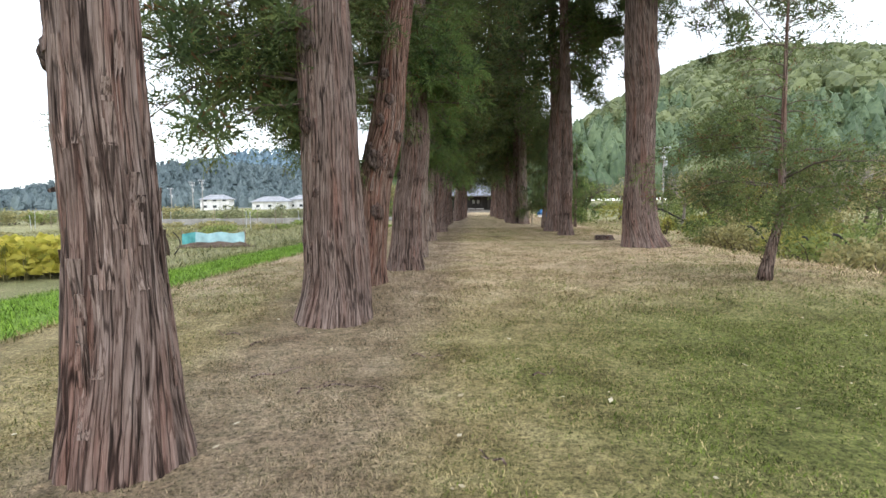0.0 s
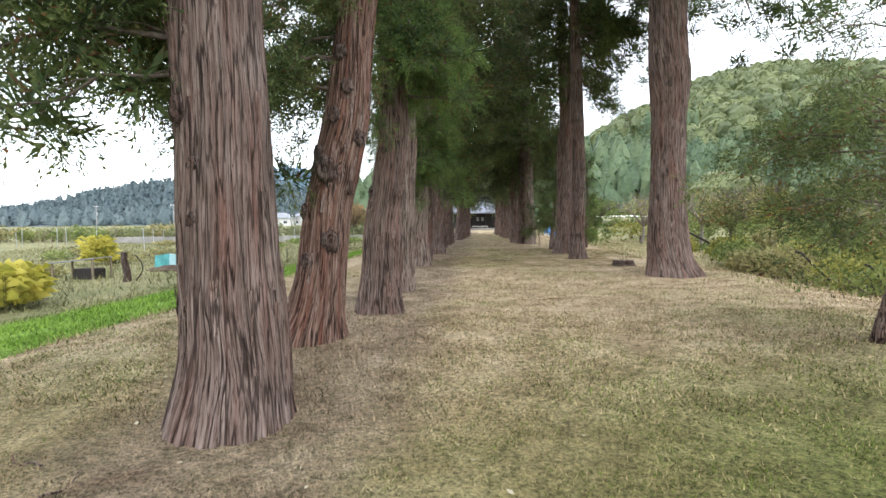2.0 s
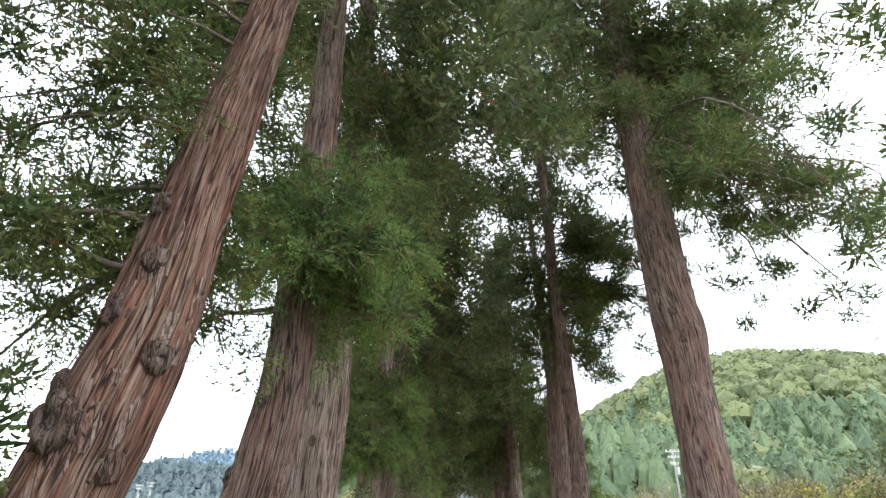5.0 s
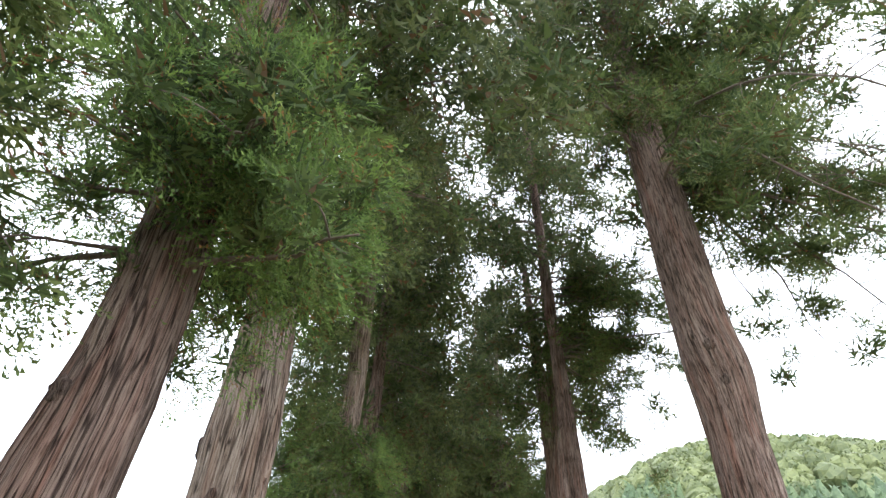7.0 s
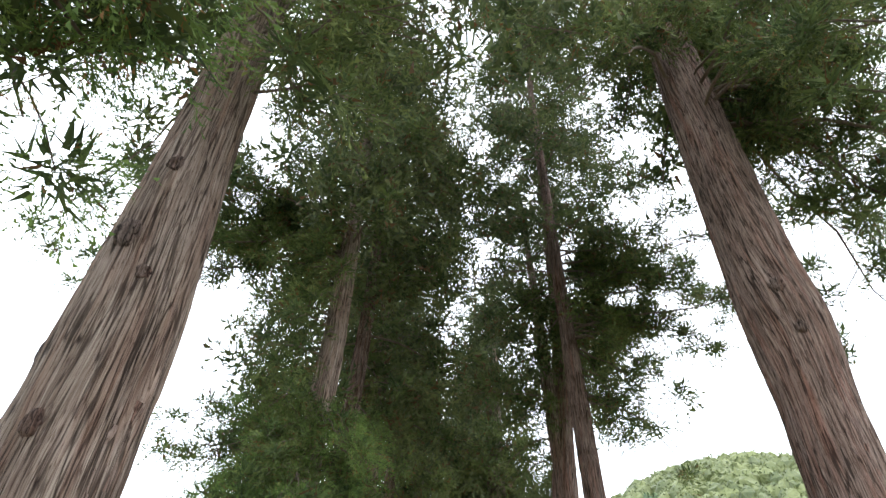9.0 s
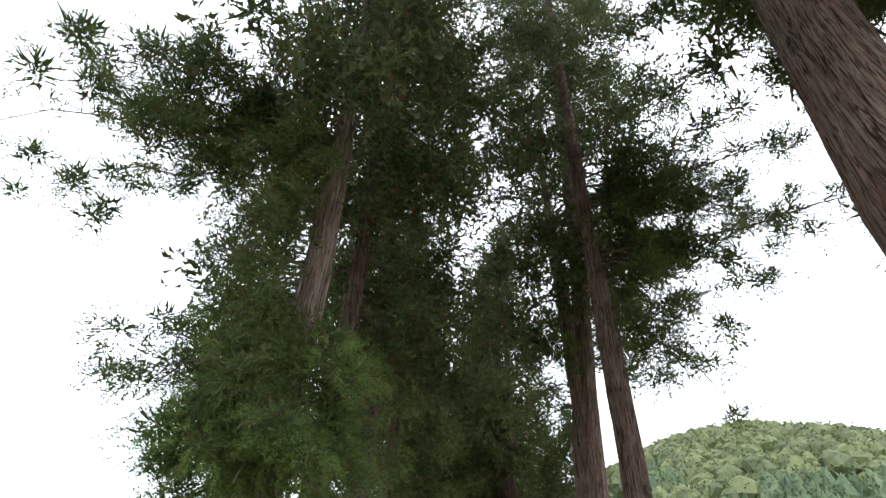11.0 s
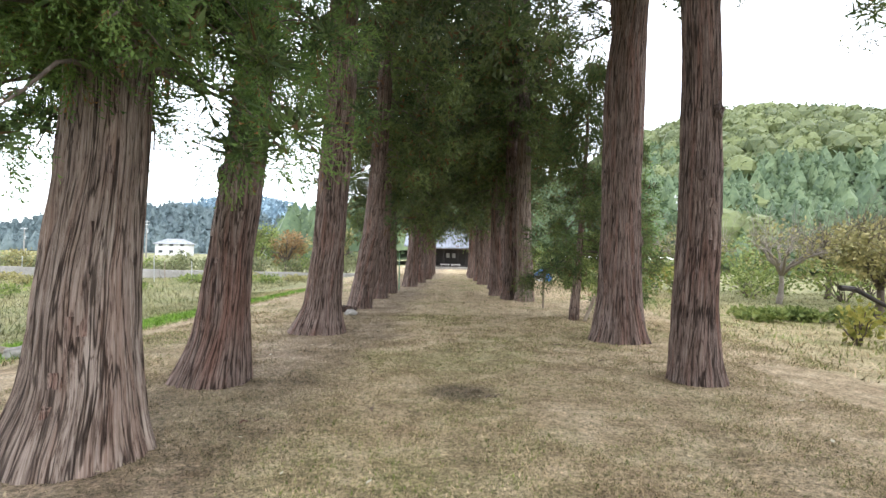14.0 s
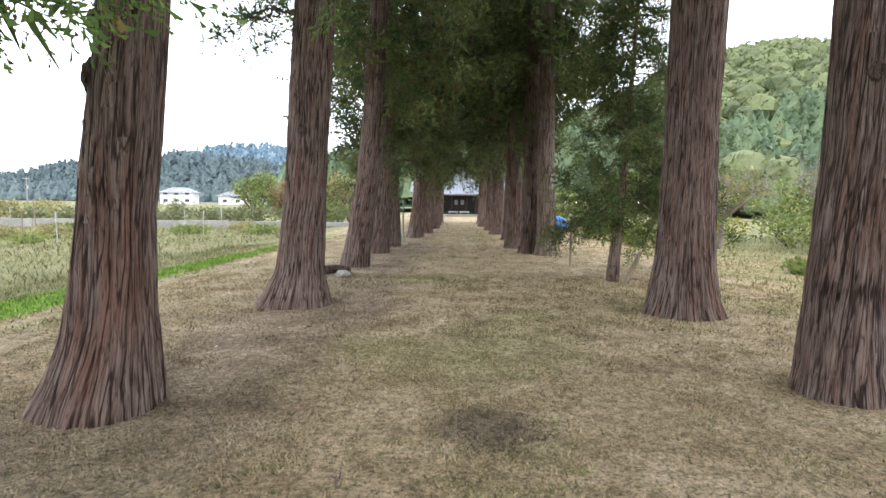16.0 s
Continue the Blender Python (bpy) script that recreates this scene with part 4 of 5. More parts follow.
def sapling(x, y, keys, top, seed, crown, label, full=True):
    r = np.random.default_rng(seed)
    tree = thing("young_cedar", x, y, gz(x, y), label, "tree", "young cedars")
    k = np.array(keys, float)
    z = np.linspace(-0.05, top, 24)
    pts = np.stack([np.interp(z, k[:, 0], k[:, 1]), np.zeros(24), z], -1)
    v, f = tube(pts, np.interp(z, k[:, 0], k[:, 2]), 14, 0.25, seed)
    part_np("trunk", v, f, BARK_STRIP, tree, soft=True)

    def axis(h):
        return np.array([np.interp(h, k[:, 0], k[:, 1]), 0, h])
    for spec in crown:
        spec = dict(spec)
        mat = spec.pop("mat")
        limbs, pl, wy, sz, hearts = boughs(r, axis, **spec)
        v, f = sprays_mesh(pl, wy, sz, SPRAYS, r)
        if full:
            crown_part((v, f), hearts, mat, tree)
        else:
            part_np("crown", v, f, mat, tree)
        for p2, a2, twigs in limbs:
            v, f = join([tube(p2, np.maximum(a2, 0.004), 5)] + [tube(p3, np.maximum(a3, 0.003), 3) for p3, a3 in twigs])
            part_np("limb", v, f, TWIG, tree, soft=True)
    return tree


sapling(4.5, 8.5, [(0, 0, 0.115), (0.3, 0.06, 0.085), (1.0, 0.22, 0.06), (2.4, 0.2, 0.04), (3.8, 0.19, 0.022), (4.6, 0.2, 0.01)], 4.6, 41,
        [B(z0=0.9, z1=2.6, count=26, reach=1.6, dense=120, size=0.30, mat=NEEDLES, rise=0.35, droop=0.35, taper=0.1, jitter=0.10, thick=0.018),
         B(z0=2.5, z1=4.5, count=18, reach=1.0, dense=32, size=0.26, mat=NEEDLES, rise=0.3, droop=0.3, taper=0.5, jitter=0.08, thick=0.014)],
        "young cedar with a bent foot and thin feathery branches", False)
sapling(3.8, 29.6, [(0, 0, 0.14), (0.3, 0.02, 0.12), (1.1, 0.08, 0.10), (2.7, 0.18, 0.06), (5.5, 0.3, 0.03), (6.5, 0.3, 0.01)], 6.5, 42,
                [B(z0=1.25, z1=6.4, count=68, reach=1.35, dense=90, size=0.34, mat=NEEDLES, rise=0.05, droop=0.55, taper=0.5, jitter=0.17, thick=0.02)],
                "young cedar with hanging dark foliage leaning beside a prop")
sapling(5.9, 31.5, [(0, 0, 0.10), (3, 0.05, 0.06), (5.0, 0.05, 0.01)], 5.0, 43,
        [B(z0=0.5, z1=4.9, count=36, reach=1.0, dense=36, size=0.40, mat=NEEDLES_FRESH, rise=0.1, droop=0.5, taper=0.6, jitter=0.14, thick=0.02)],
        "young cedar clothed in light green foliage to the ground")

# ---- leaf-by-leaf shrubs ----
def leaf_cloud(r, centre, radii, count, size, shell=0.45, long=1.8):
    """Pointed leaves, two triangles each, through an uneven rounded mass with gaps."""
    d = r.normal(size=(count, 3))
    d /= np.linalg.norm(d, axis=1)[:, None]
    rad = (shell + (1 - shell) * r.random(count)) ** 0.6
    lob = 0.72 + 0.62 * (grain(np.arctan2(d[:, 1], d[:, 0]) * 1.6 + 40 + centre[0] * 3, d[:, 2] * 2.5 + 9 + centre[1] * 3) - 0.25)
    p = np.asarray(centre) + d * (rad * lob)[:, None] * np.asarray(radii)
    p[:, 2] = np.maximum(p[:, 2], 0.02)
    w = d * 0.5 + r.normal(size=(count, 3)) * 0.7
    w /= np.linalg.norm(w, axis=1)[:, None]
    s = np.cross(w, r.normal(size=(count, 3)))
    s /= np.linalg.norm(s, axis=1)[:, None] + 1e-9
    ln = (size * r.uniform(0.6, 1.4, count))[:, None]
    v = np.stack([p, p + w * ln * 0.5 + s * ln * 0.5 / long, p + w * ln, p + w * ln * 0.5 - s * ln * 0.5 / long], 1).reshape(-1, 3)
    b = np.arange(count)[:, None] * 4
    return v, np.vstack([b + [0, 1, 2], b + [0, 2, 3]])


def twig_fan(r, height, wide, count, thick, bend=0.3, base=0.05):
    out = []
    for _ in range(count):
        a, ln = r.uniform(0, 2 * np.pi), r.uniform(0.6, 1.0) * height
        s = np.linspace(0, 1, 5)
        sp = wide * r.uniform(0.2, 1.0)
        pts = np.stack([base * math.cos(a) + sp * math.cos(a) * s ** (1 + bend), base * math.sin(a) + sp * math.sin(a) * s ** (1 + bend), ln * s - 0.05], -1)
        pts[1:-1] += r.normal(size=(3, 3)) * 0.03 * height
        out.append(tube(pts, thick * (1 - 0.8 * s) + 0.002, 4))
    return join(out)


def shrub(name, x, y, rx, ry, h, mat, label, seed, leaves=900, size=0.10, stems=10, lumps=4, stem_mat=None, category="shrub", trunk=0.0, group=""):
    r = np.random.default_rng(seed)
    ob = thing(name, x, y, gz(x, y), label, category, group)
    v, f = twig_fan(r, h * 0.85, (rx + ry) * 0.4, stems, 0.02 + 0.01 * h if trunk == 0 else trunk, 0.3)
    part_np("branchwork", v, f, stem_mat or TWIG, ob)
    if leaves:
        bits = []
        for k in range(lumps):
            c = (r.uniform(-0.5, 0.5) * rx, r.uniform(-0.5, 0.5) * ry, h * r.uniform(0.42, 0.68))
            bits.append(leaf_cloud(r, c, (rx * r.uniform(0.45, 0.75), ry * r.uniform(0.45, 0.75), h * r.uniform(0.35, 0.55)), leaves // lumps, size))
        v, f = join(bits)
        part_np("foliage", v, f, mat, ob)
    return ob


def small_tree(name, x, y, h, rx, mat, label, seed, leaves=1400, size=0.16, twigs=60, bole=0.14, stem_mat=None, low=0.3):
    """A broad fruit-tree shape: short bole, spreading limbs, fine twigs, loose leaves."""
    r = np.random.default_rng(seed)
    ob = thing(name, x, y, gz(x, y), label, "tree")
    s = np.linspace(0, 1, 8)
    pts = np.stack([0.15 * h * 0.3 * np.sin(s * 2), 0.05 * s, h * low * 1.2 * s - 0.05], -1)
    v, f = tube(pts, bole * (1 - 0.35 * s), 10, 0.4, seed)
    part_np("trunk", v, f, stem_mat or TWIG, ob, soft=True)
    top = pts[-1]
    out = []
    for k in range(9):
        a, e = k * 0.7 + r.uniform(-0.3, 0.3), r.uniform(0.35, 1.2)
        ln = rx * r.uniform(0.8, 1.15)
        end = top + np.array([math.cos(a) * ln * math.cos(e), math.sin(a) * ln * math.cos(e), h * (1 - low) * math.sin(e) * 0.9])
        limb = top * (1 - s[:, None]) + end * s[:, None]
        limb[:, 2] += 0.12 * h * np.sin(s * np.pi)
        limb[1:-1] += r.normal(size=(6, 3)) * 0.05
        v, f = tube(limb, bole * 0.5 * (1 - 0.85 * s) + 0.006, 6, 0.3, seed + k)
        part_np("limb", v, f, stem_mat or TWIG, ob, soft=True)
        for q2 in range(twigs // 9):
            u = r.uniform(0.3, 1.0)
            b0 = np.array([np.interp(u, s, limb[:, c]) for c in range(3)])
            d = r.normal(size=3) * 0.5 + [0, 0, 0.7]
            tw = b0 + np.linspace(0, 1, 4)[:, None] * d * 0.42 * rx + r.normal(size=(4, 3)) * 0.03
            out.append(tube(tw, np.array([0.014, 0.011, 0.007, 0.004]), 4))
    v, f = join(out)
    tagged(part_np("twig_mass", v, f, stem_mat or TWIG, ob), kind="stuff")
    if leaves:
        v, f = join([leaf_cloud(r, (r.uniform(-0.55, 0.55) * rx, r.uniform(-0.55, 0.55) * rx, h * r.uniform(low + 0.2, 0.85)), (rx * 0.5, rx * 0.5, h * 0.25), leaves // 6, size, 0.2) for _ in range(6)])
        part_np("foliage", v, f, mat, ob)
    return ob


# thicket along the eastern bank
MATS = (LEAF_GREEN, LEAF_OLIVE, LEAF_GREEN, LEAF_LIME, LEAF_OLIVE, LEAF_GREEN)
WORDS = {LEAF_GREEN: "green leafy bramble bush on the bank", LEAF_OLIVE: "olive-brown autumn bush on the bank", LEAF_LIME: "yellowing vine-covered bush on the bank"}
rb = np.random.default_rng(51)
k = 0
for y in np.arange(6, 24.5, 1.45):
    for row in range(3):
        x = 10.4 + row * 2.3 + rb.uniform(-0.4, 0.4) - 0.9 * smooth(y, 15, 22)
        m = MATS[int(rb.integers(0, 6))]
        if row == 0 and m is LEAF_LIME and rb.random() < 0.5:
            m = LEAF_GREEN
        h = rb.uniform(0.9, 1.35) + 0.38 * row
        shrub("bush", x, y + rb.uniform(-0.5, 0.5), 1.35, 1.25, h, m, WORDS[m], 500 + k, leaves=1000, size=0.12, stems=9, group="thicket on the eastern bank")
        k += 1
for x, y, h, rx, m, lv, words in ((15.5, 24, 3.2, 2.4, LEAF_OLIVE, 300, "half-bare grey shrub tree with thin olive leaves"), (19.5, 27, 3.8, 2.8, LEAF_OLIVE, 1500, "bushy olive autumn tree"),
                                  (12.2, 43, 3.6, 2.6, LEAF_OLIVE, 350, "half-bare grey fruit tree with few leaves"), (15.6, 41, 3.7, 2.5, LEAF_OLIVE, 260, "bare grey-twigged fruit tree"),
                                  (18.5, 39, 3.9, 2.6, LEAF_OLIVE, 1500, "fruit tree with yellow-olive autumn leaves"), (14.2, 33.5, 3.2, 2.0, LEAF_OLIVE, 1000, "fruit tree with sparse yellowing leaves"),
                                  (22, 35, 4.2, 2.8, LEAF_OLIVE, 1600, "fruit tree with yellow-olive autumn leaves"), (9.6, 47, 3.6, 2.2, LEAF_GREEN, 1600, "round green shrub tree at the field edge"),
                                  (20.5, 45, 3.8, 2.8, LEAF_OLIVE, 600, "half-bare fruit tree with thin olive leaves"), (25, 40, 4.2, 3.0, LEAF_LIME, 1300, "fruit tree with yellow-green autumn leaves"), (17.5, 34.5, 3.4, 2.4, LEAF_LIME, 1000, "fruit tree with yellow-green autumn leaves"),
                                  (28, 46, 4.6, 3.2, LEAF_OLIVE, 1300, "fruit tree with yellow-olive autumn leaves"), (21, 30, 3.8, 2.6, LEAF_LIME, 1200, "fruit tree with yellow-green autumn leaves"), (27, 33, 4.4, 3.0, LEAF_OLIVE, 1300, "fruit tree with yellow-olive autumn leaves")):
    k += 1
    small_tree("fruit_tree", x, y, h, rx, m, words, 700 + k, leaves=lv * 2, twigs=170, stem_mat=GREY_TWIG if lv < 400 else TWIG)
for x, y, rx, h, m in ((10.1, 28.8, 0.55, 1.1, LEAF_LIME), (11.6, 29.0, 0.7, 0.6, LEAF_LIME), (10.6, 34, 0.9, 0.4, LEAF_GREEN), (12.0, 34.1, 0.9, 0.42, LEAF_GREEN), (13.5, 33.9, 0.9, 0.4, LEAF_GREEN), (15.0, 34.0, 0.9, 0.42, LEAF_GREEN), (10.2, 22.5, 1.2, 0.9, LEAF_OLIVE), (10.5, 24.6, 1.1, 1.2, LEAF_LIME), (12.5, 26, 1.6, 1.4, LEAF_OLIVE),
                       (14.5, 29, 2.0, 1.8, LEAF_GREEN), (17, 31, 2.2, 2.0, LEAF_OLIVE), (13, 46, 2.5, 1.6, LEAF_LIME), (16.5, 45, 2.8, 1.8, LEAF_GREEN), (20, 43, 3, 2.2, LEAF_GREEN), (24, 41, 3, 2.4, LEAF_OLIVE), (10, 52, 2.5, 2.4, LEAF_GREEN), (7.2, 55, 2.5, 2.6, LEAF_GREEN),
                       (14, 52, 3, 3.0, LEAF_GREEN), (19, 50, 3, 3.2, LEAF_GREEN), (25, 48, 3.4, 3.2, LEAF_OLIVE), (21, 22, 2.6, 2.6, LEAF_GREEN), (20, 17, 2.6, 2.6, LEAF_OLIVE), (19, 12, 2.6, 2.4, LEAF_GREEN), (24, 29, 2.6, 3.0, LEAF_GREEN), (6.6, 44, 1.4, 1.6, LEAF_GREEN), (8.2, 41, 1.2, 1.0, LEAF_GREEN)):
    k += 1
    shrub("bush", x, y, rx, rx, h, m, {LEAF_GREEN: "low green bush in the rough grass", LEAF_OLIVE: "olive-brown autumn bush in the rough grass", LEAF_LIME: "yellow-leaved autumn bush in the rough grass"}[m], 800 + k,
          leaves=260 if rx < 0.8 else 1100, size=0.13 + 0.03 * h, stems=8, group="bushes beyond the eastern bank")


def leaning_pole(x, y, dx, dy, ln, label, mat, rad=0.035):
    z = gz(x, y)
    ob = thing("leaning_pole", x, y, z, label, "pole", "poles propped in the thicket")
    s = np.linspace(0, 1, 6)[:, None]
    v, f = tube(np.array([0, 0, -0.1]) + s * np.array([dx, dy, ln]), np.full(6, rad), 8, 0.15)
    part_np("shaft", v, f, mat, ob, soft=True)
    v, f = tube(np.array([dx, dy, ln - 0.1]) + np.linspace(0, 1, 3)[:, None] * np.array([0.12 * dx, 0.12 * dy, 0.03]), np.full(3, rad * 1.25), 8)
    part_np("end_cap", v, f, DARK_WOOD, ob, "dark pole end")


for x, y, dx, dy, ln, rad in ((9.9, 17.0, -1.1, 0.4, 1.3, 0.03), (10.6, 16.0, -0.8, 0.3, 1.2, 0.025), (11.2, 15.0, -1.0, 0.5, 1.4, 0.03), (9.9, 9.4, -0.7, 0.3, 1.1, 0.035), (12.6, 28.5, -2.8, -0.05, 1.45, 0.05)):
    leaning_pole(x, y, dx, dy, ln, "thin dark wooden pole leaning in the bushes", DARK_WOOD, rad)

# stump, logs, stones
def stump(x, y, rad, h):
    ob = thing("tree_stump", x, y, gz(x, y), "low weathered tree stump with grass on top", "stump")
    z = np.array([-0.05, 0.0, 0.06, h * 0.6, h])
    v, f = tube(np.stack([np.zeros(5), np.zeros(5), z], -1), rad * np.array([1.25, 1.2, 1.05, 1.0, 0.97]), 24, 0.3, 5)
    part_np("wood", v, f, BARK_KNOT, ob)
    r = np.random.default_rng(5)
    v, f = twig_fan(r, 0.22, 0.14, 26, 0.004)
    v[:, 2] += h - 0.02
    part_np("grass_tuft", v, f, BLADES, ob)


stump(4.75, 19.75, 0.32, 0.17)


def log_thing(x, y, ln, rad, turn, label, mat):
    ob = thing("fallen_log", x, y, gz(x, y) + rad * 0.8, label, "log", turn=turn)
    s = np.linspace(-0.5, 0.5, 9)
    v, f = tube(np.stack([s * ln, 0.05 * np.sin(s * 5), 0.02 * np.cos(s * 7)], -1), rad * (1 - 0.25 * (s + 0.5)), 12, 0.5, 3)
    part_np("wood", v, f, mat, ob)


log_thing(-2.1, 30.0, 0.9, 0.10, 35, "short grey log lying at a cedar's foot", BARK_KNOT)
log_thing(-6.8, 24.9, 1.5, 0.09, -8, "weathered log lying on the mown grass", WOOD)


def stone(x, y, size, seed):
    bm = bmesh.new()
    bmesh.ops.create_icosphere(bm, subdivisions=3, radius=size)
    for v in bm.verts:
        v.co *= 1 + 0.3 * noise.noise(v.co * (1.6 / size) + Vector((seed, 0, 0)))
        v.co.z *= 0.55
    ob = thing("field_stone", x, y, gz(x, y) + size * 0.3, "rounded grey field stone in the grass", "stone")
    part("rock", bm, STONE, ob)


stone(-5.9, 24.4, 0.20, 3)
stone(-1.75, 29.6, 0.16, 8)


def stake(x, y, h, rad, mat, label, lean=0.0, cap=None):
    ob = thing("stake", x, y, gz(x, y), label, "stake")
    s = np.linspace(0, 1, 5)[:, None]
    v, f = tube(np.array([0, 0, -0.1]) + s * np.array([lean, 0, h + 0.1]), np.full(5, rad), 8, 0.12)
    part_np("post", v, f, mat, ob)
    if cap:
        part("cap", boxed(lean - rad * 1.5, -rad * 1.5, h - 0.03, lean + rad * 1.5, rad * 1.5, h + 0.05, 0.006), cap, ob)


stake(3.5, 32.4, 1.25, 0.03, WOOD, "thin grey-brown wooden marker post in the lawn")
stake(3.98, 29.4, 0.62, 0.045, WOOD, "short wooden prop leaning by the young cedar", 0.3)
stake(-1.55, 39.0, 1.6, 0.03, GREEN_PAINT, "green marker post beside a cedar")
stake(-9.0, 27.4, 0.75, 0.02, DARK_WOOD, "thin dark stake with a pale cap in the field", 0, WOOD)

# blue sheet heap beyond the eastern row
heap = thing("covered_heap", 6.7, 52, gz(6.7, 52), "small heap under a bright blue plastic sheet", "heap")
bm = bmesh.new()
bmesh.ops.create_icosphere(bm, subdivisions=4, radius=0.55)
for v in bm.verts:
    v.co *= 1 + 0.25 * noise.noise(v.co * 2.2) + 0.08 * noise.noise(v.co * 7)
    v.co.z = max(v.co.z * 0.9 + 0.3, 0.0)
part("sheet", bm, TARP_BLUE, heap)
part("weight", boxed(-0.6, -0.75, 0.0, -0.2, -0.5, 0.25, 0.03), PORCELAIN, heap, "white bag holding the sheet down")

# ---- western field ----
def canes(x, y, rx, ry, h, count, seed):
    """A stand of tall yellowing blade-leaved canes."""
    r = np.random.default_rng(seed)
    ob = thing("cane_clump", x, y, gz(x, y), "stand of tall yellow-green blade-leaved plants", "plants")
    a, q2 = r.uniform(0, 2 * np.pi, count), np.sqrt(r.random(count))
    px, py = rx * q2 * np.cos(a), ry * q2 * np.sin(a)
    v, f = [], []
    for k in range(count):
        hh = h * r.uniform(0.65, 1.05)
        for e in range(9):
            u = 0.2 + 0.8 * e / 8
            b0 = np.array([px[k] + 0.06 * u * r.normal(), py[k] + 0.06 * u * r.normal(), hh * u * 0.85])
            yaw = r.uniform(0, 2 * np.pi)
            d = np.array([math.cos(yaw), math.sin(yaw), 0])
            s = np.array([-d[1], d[0], 0]) * 0.022
            ln = r.uniform(0.28, 0.5)
            n = len(v)
            v += [b0, b0 + d * ln * 0.45 + s + [0, 0, ln * 0.42], b0 + d * ln + [0, 0, ln * 0.15], b0 + d * ln * 0.45 - s + [0, 0, ln * 0.42]]
            f += [(n, n + 1, n + 2), (n, n + 2, n + 3)]
    part_np("foliage", np.array(v), np.array(f), LEAF_YELLOW, ob)
    st = [tube(np.array([[px[k], py[k], -0.05], [px[k], py[k], h * 0.45], [px[k], py[k], h * 0.8]]), np.array([0.012, 0.009, 0.005]), 4) for k in range(0, count, 2)]
    v, f = join(st)
    tagged(part_np("stalk_mass", v, f, LEAF_OLIVE, ob), kind="stuff")


canes(-13.2, 14.8, 2.4, 1.5, 1.2, 330, 91)
canes(-17.6, 14.4, 2.3, 1.6, 1.15, 200, 92)
canes(-20.4, 30.0, 0.9, 0.6, 1.7, 60, 93)

# teal sheet fence round a plot
plot = thing("sheet_fence", -12.9, 25.8, gz(-12.9, 25.8), "low plot fence of teal and pale blue plastic sheet on posts", "fence")
for k, px in enumerate((-1.65, -0.95, 0.35, 1.55)):
    v, f = tube(np.array([[px, 0, -0.1], [px, 0, 0.4], [px, 0, 0.78]]), np.full(3, 0.035), 7)
    part_np("post", v, f, WOOD, plot)
for a, b, m, words in ((-1.65, -0.95, TARP_TEAL, "teal plastic sheet"), (-0.95, 1.55, TARP_SKY, "pale blue plastic sheet")):
    n = 26
    us = np.linspace(a, b, n)
    rows = []
    for zz in np.linspace(0.12, 0.68, 7):
        rows.append(np.stack([us, 0.04 * np.sin(us * 9 + zz * 4) - 0.05, zz + 0.04 * np.sin(us * 5)], -1))
    front = np.array(rows)
    back = front + [0, 0.012, 0]
    vv = np.vstack([front.reshape(-1, 3), back.reshape(-1, 3)])
    ff = []
    for i in range(6):
        for j in range(n - 1):
            c = i * n + j
            ff += [(c, c + 1, c + n + 1, c + n), (c + 7 * n, c + n + 7 * n, c + n + 1 + 7 * n, c + 1 + 7 * n)]
    part_np("sheet", vv, np.array(ff), m, plot, words, True)
bed = thing("soil_bed", -12.5, 25.1, gz(-12.5, 25.1), "heaped bed of dark soil below the sheet fence", "soil")
bm = bmesh.new()
bmesh.ops.create_icosphere(bm, subdivisions=4, radius=1.0)
for v in bm.verts:
    d = v.co.copy()
    v.co = Vector((d.x * 2.0, d.y * 0.5, max(-0.05, d.z * 0.22 * (1 + 0.6 * noise.noise(d * 3)))))
part("soil", bm, SOIL, bed)
# dead stump-like post, black pipe, board roof beside the canes
post = thing("dead_trunk", -12.3, 20.5, gz(-12.3, 20.5), "dark dead trunk with a bent black pipe beside it", "stump")
s = np.linspace(0, 1, 8)
v, f = tube(np.stack([0.05 * np.sin(s * 6), 0 * s, 1.15 * s - 0.1], -1), 0.13 * (1 - 0.3 * s), 12, 0.8, 4)
part_np("trunk", v, f, BARK_KNOT, post)
v, f = tube(np.stack([0.35 + 0.28 * np.sin(s * 3.1), 0 * s, 0.05 + 0.9 * s], -1), np.full(8, 0.022), 7)
part_np("pipe", v, f, DARK_WOOD, post, "bent black pipe")
shed = thing("board_shelter", -15.1, 22.0, gz(-15.1, 22.0), "low shelter of a pale tilted board over dark clutter", "shelter")
part("board", boxed(-0.9, -0.6, 0.72, 0.9, 0.6, 0.76, 0.01, pose(0, 0, 0, 0, -6, 0)), ROOF_PALE, shed, "pale tilted roof board")
for px in (-0.8, 0.8):
    for py in (-0.5, 0.5):
        part("leg", boxed(px - 0.03, py - 0.03, -0.05, px + 0.03, py + 0.03, 0.74 + 0.1 * px), WOOD, shed)
part("crate", boxed(-0.1, -0.35, 0, 0.7, 0.35, 0.42, 0.03), DARK_WOOD, shed)

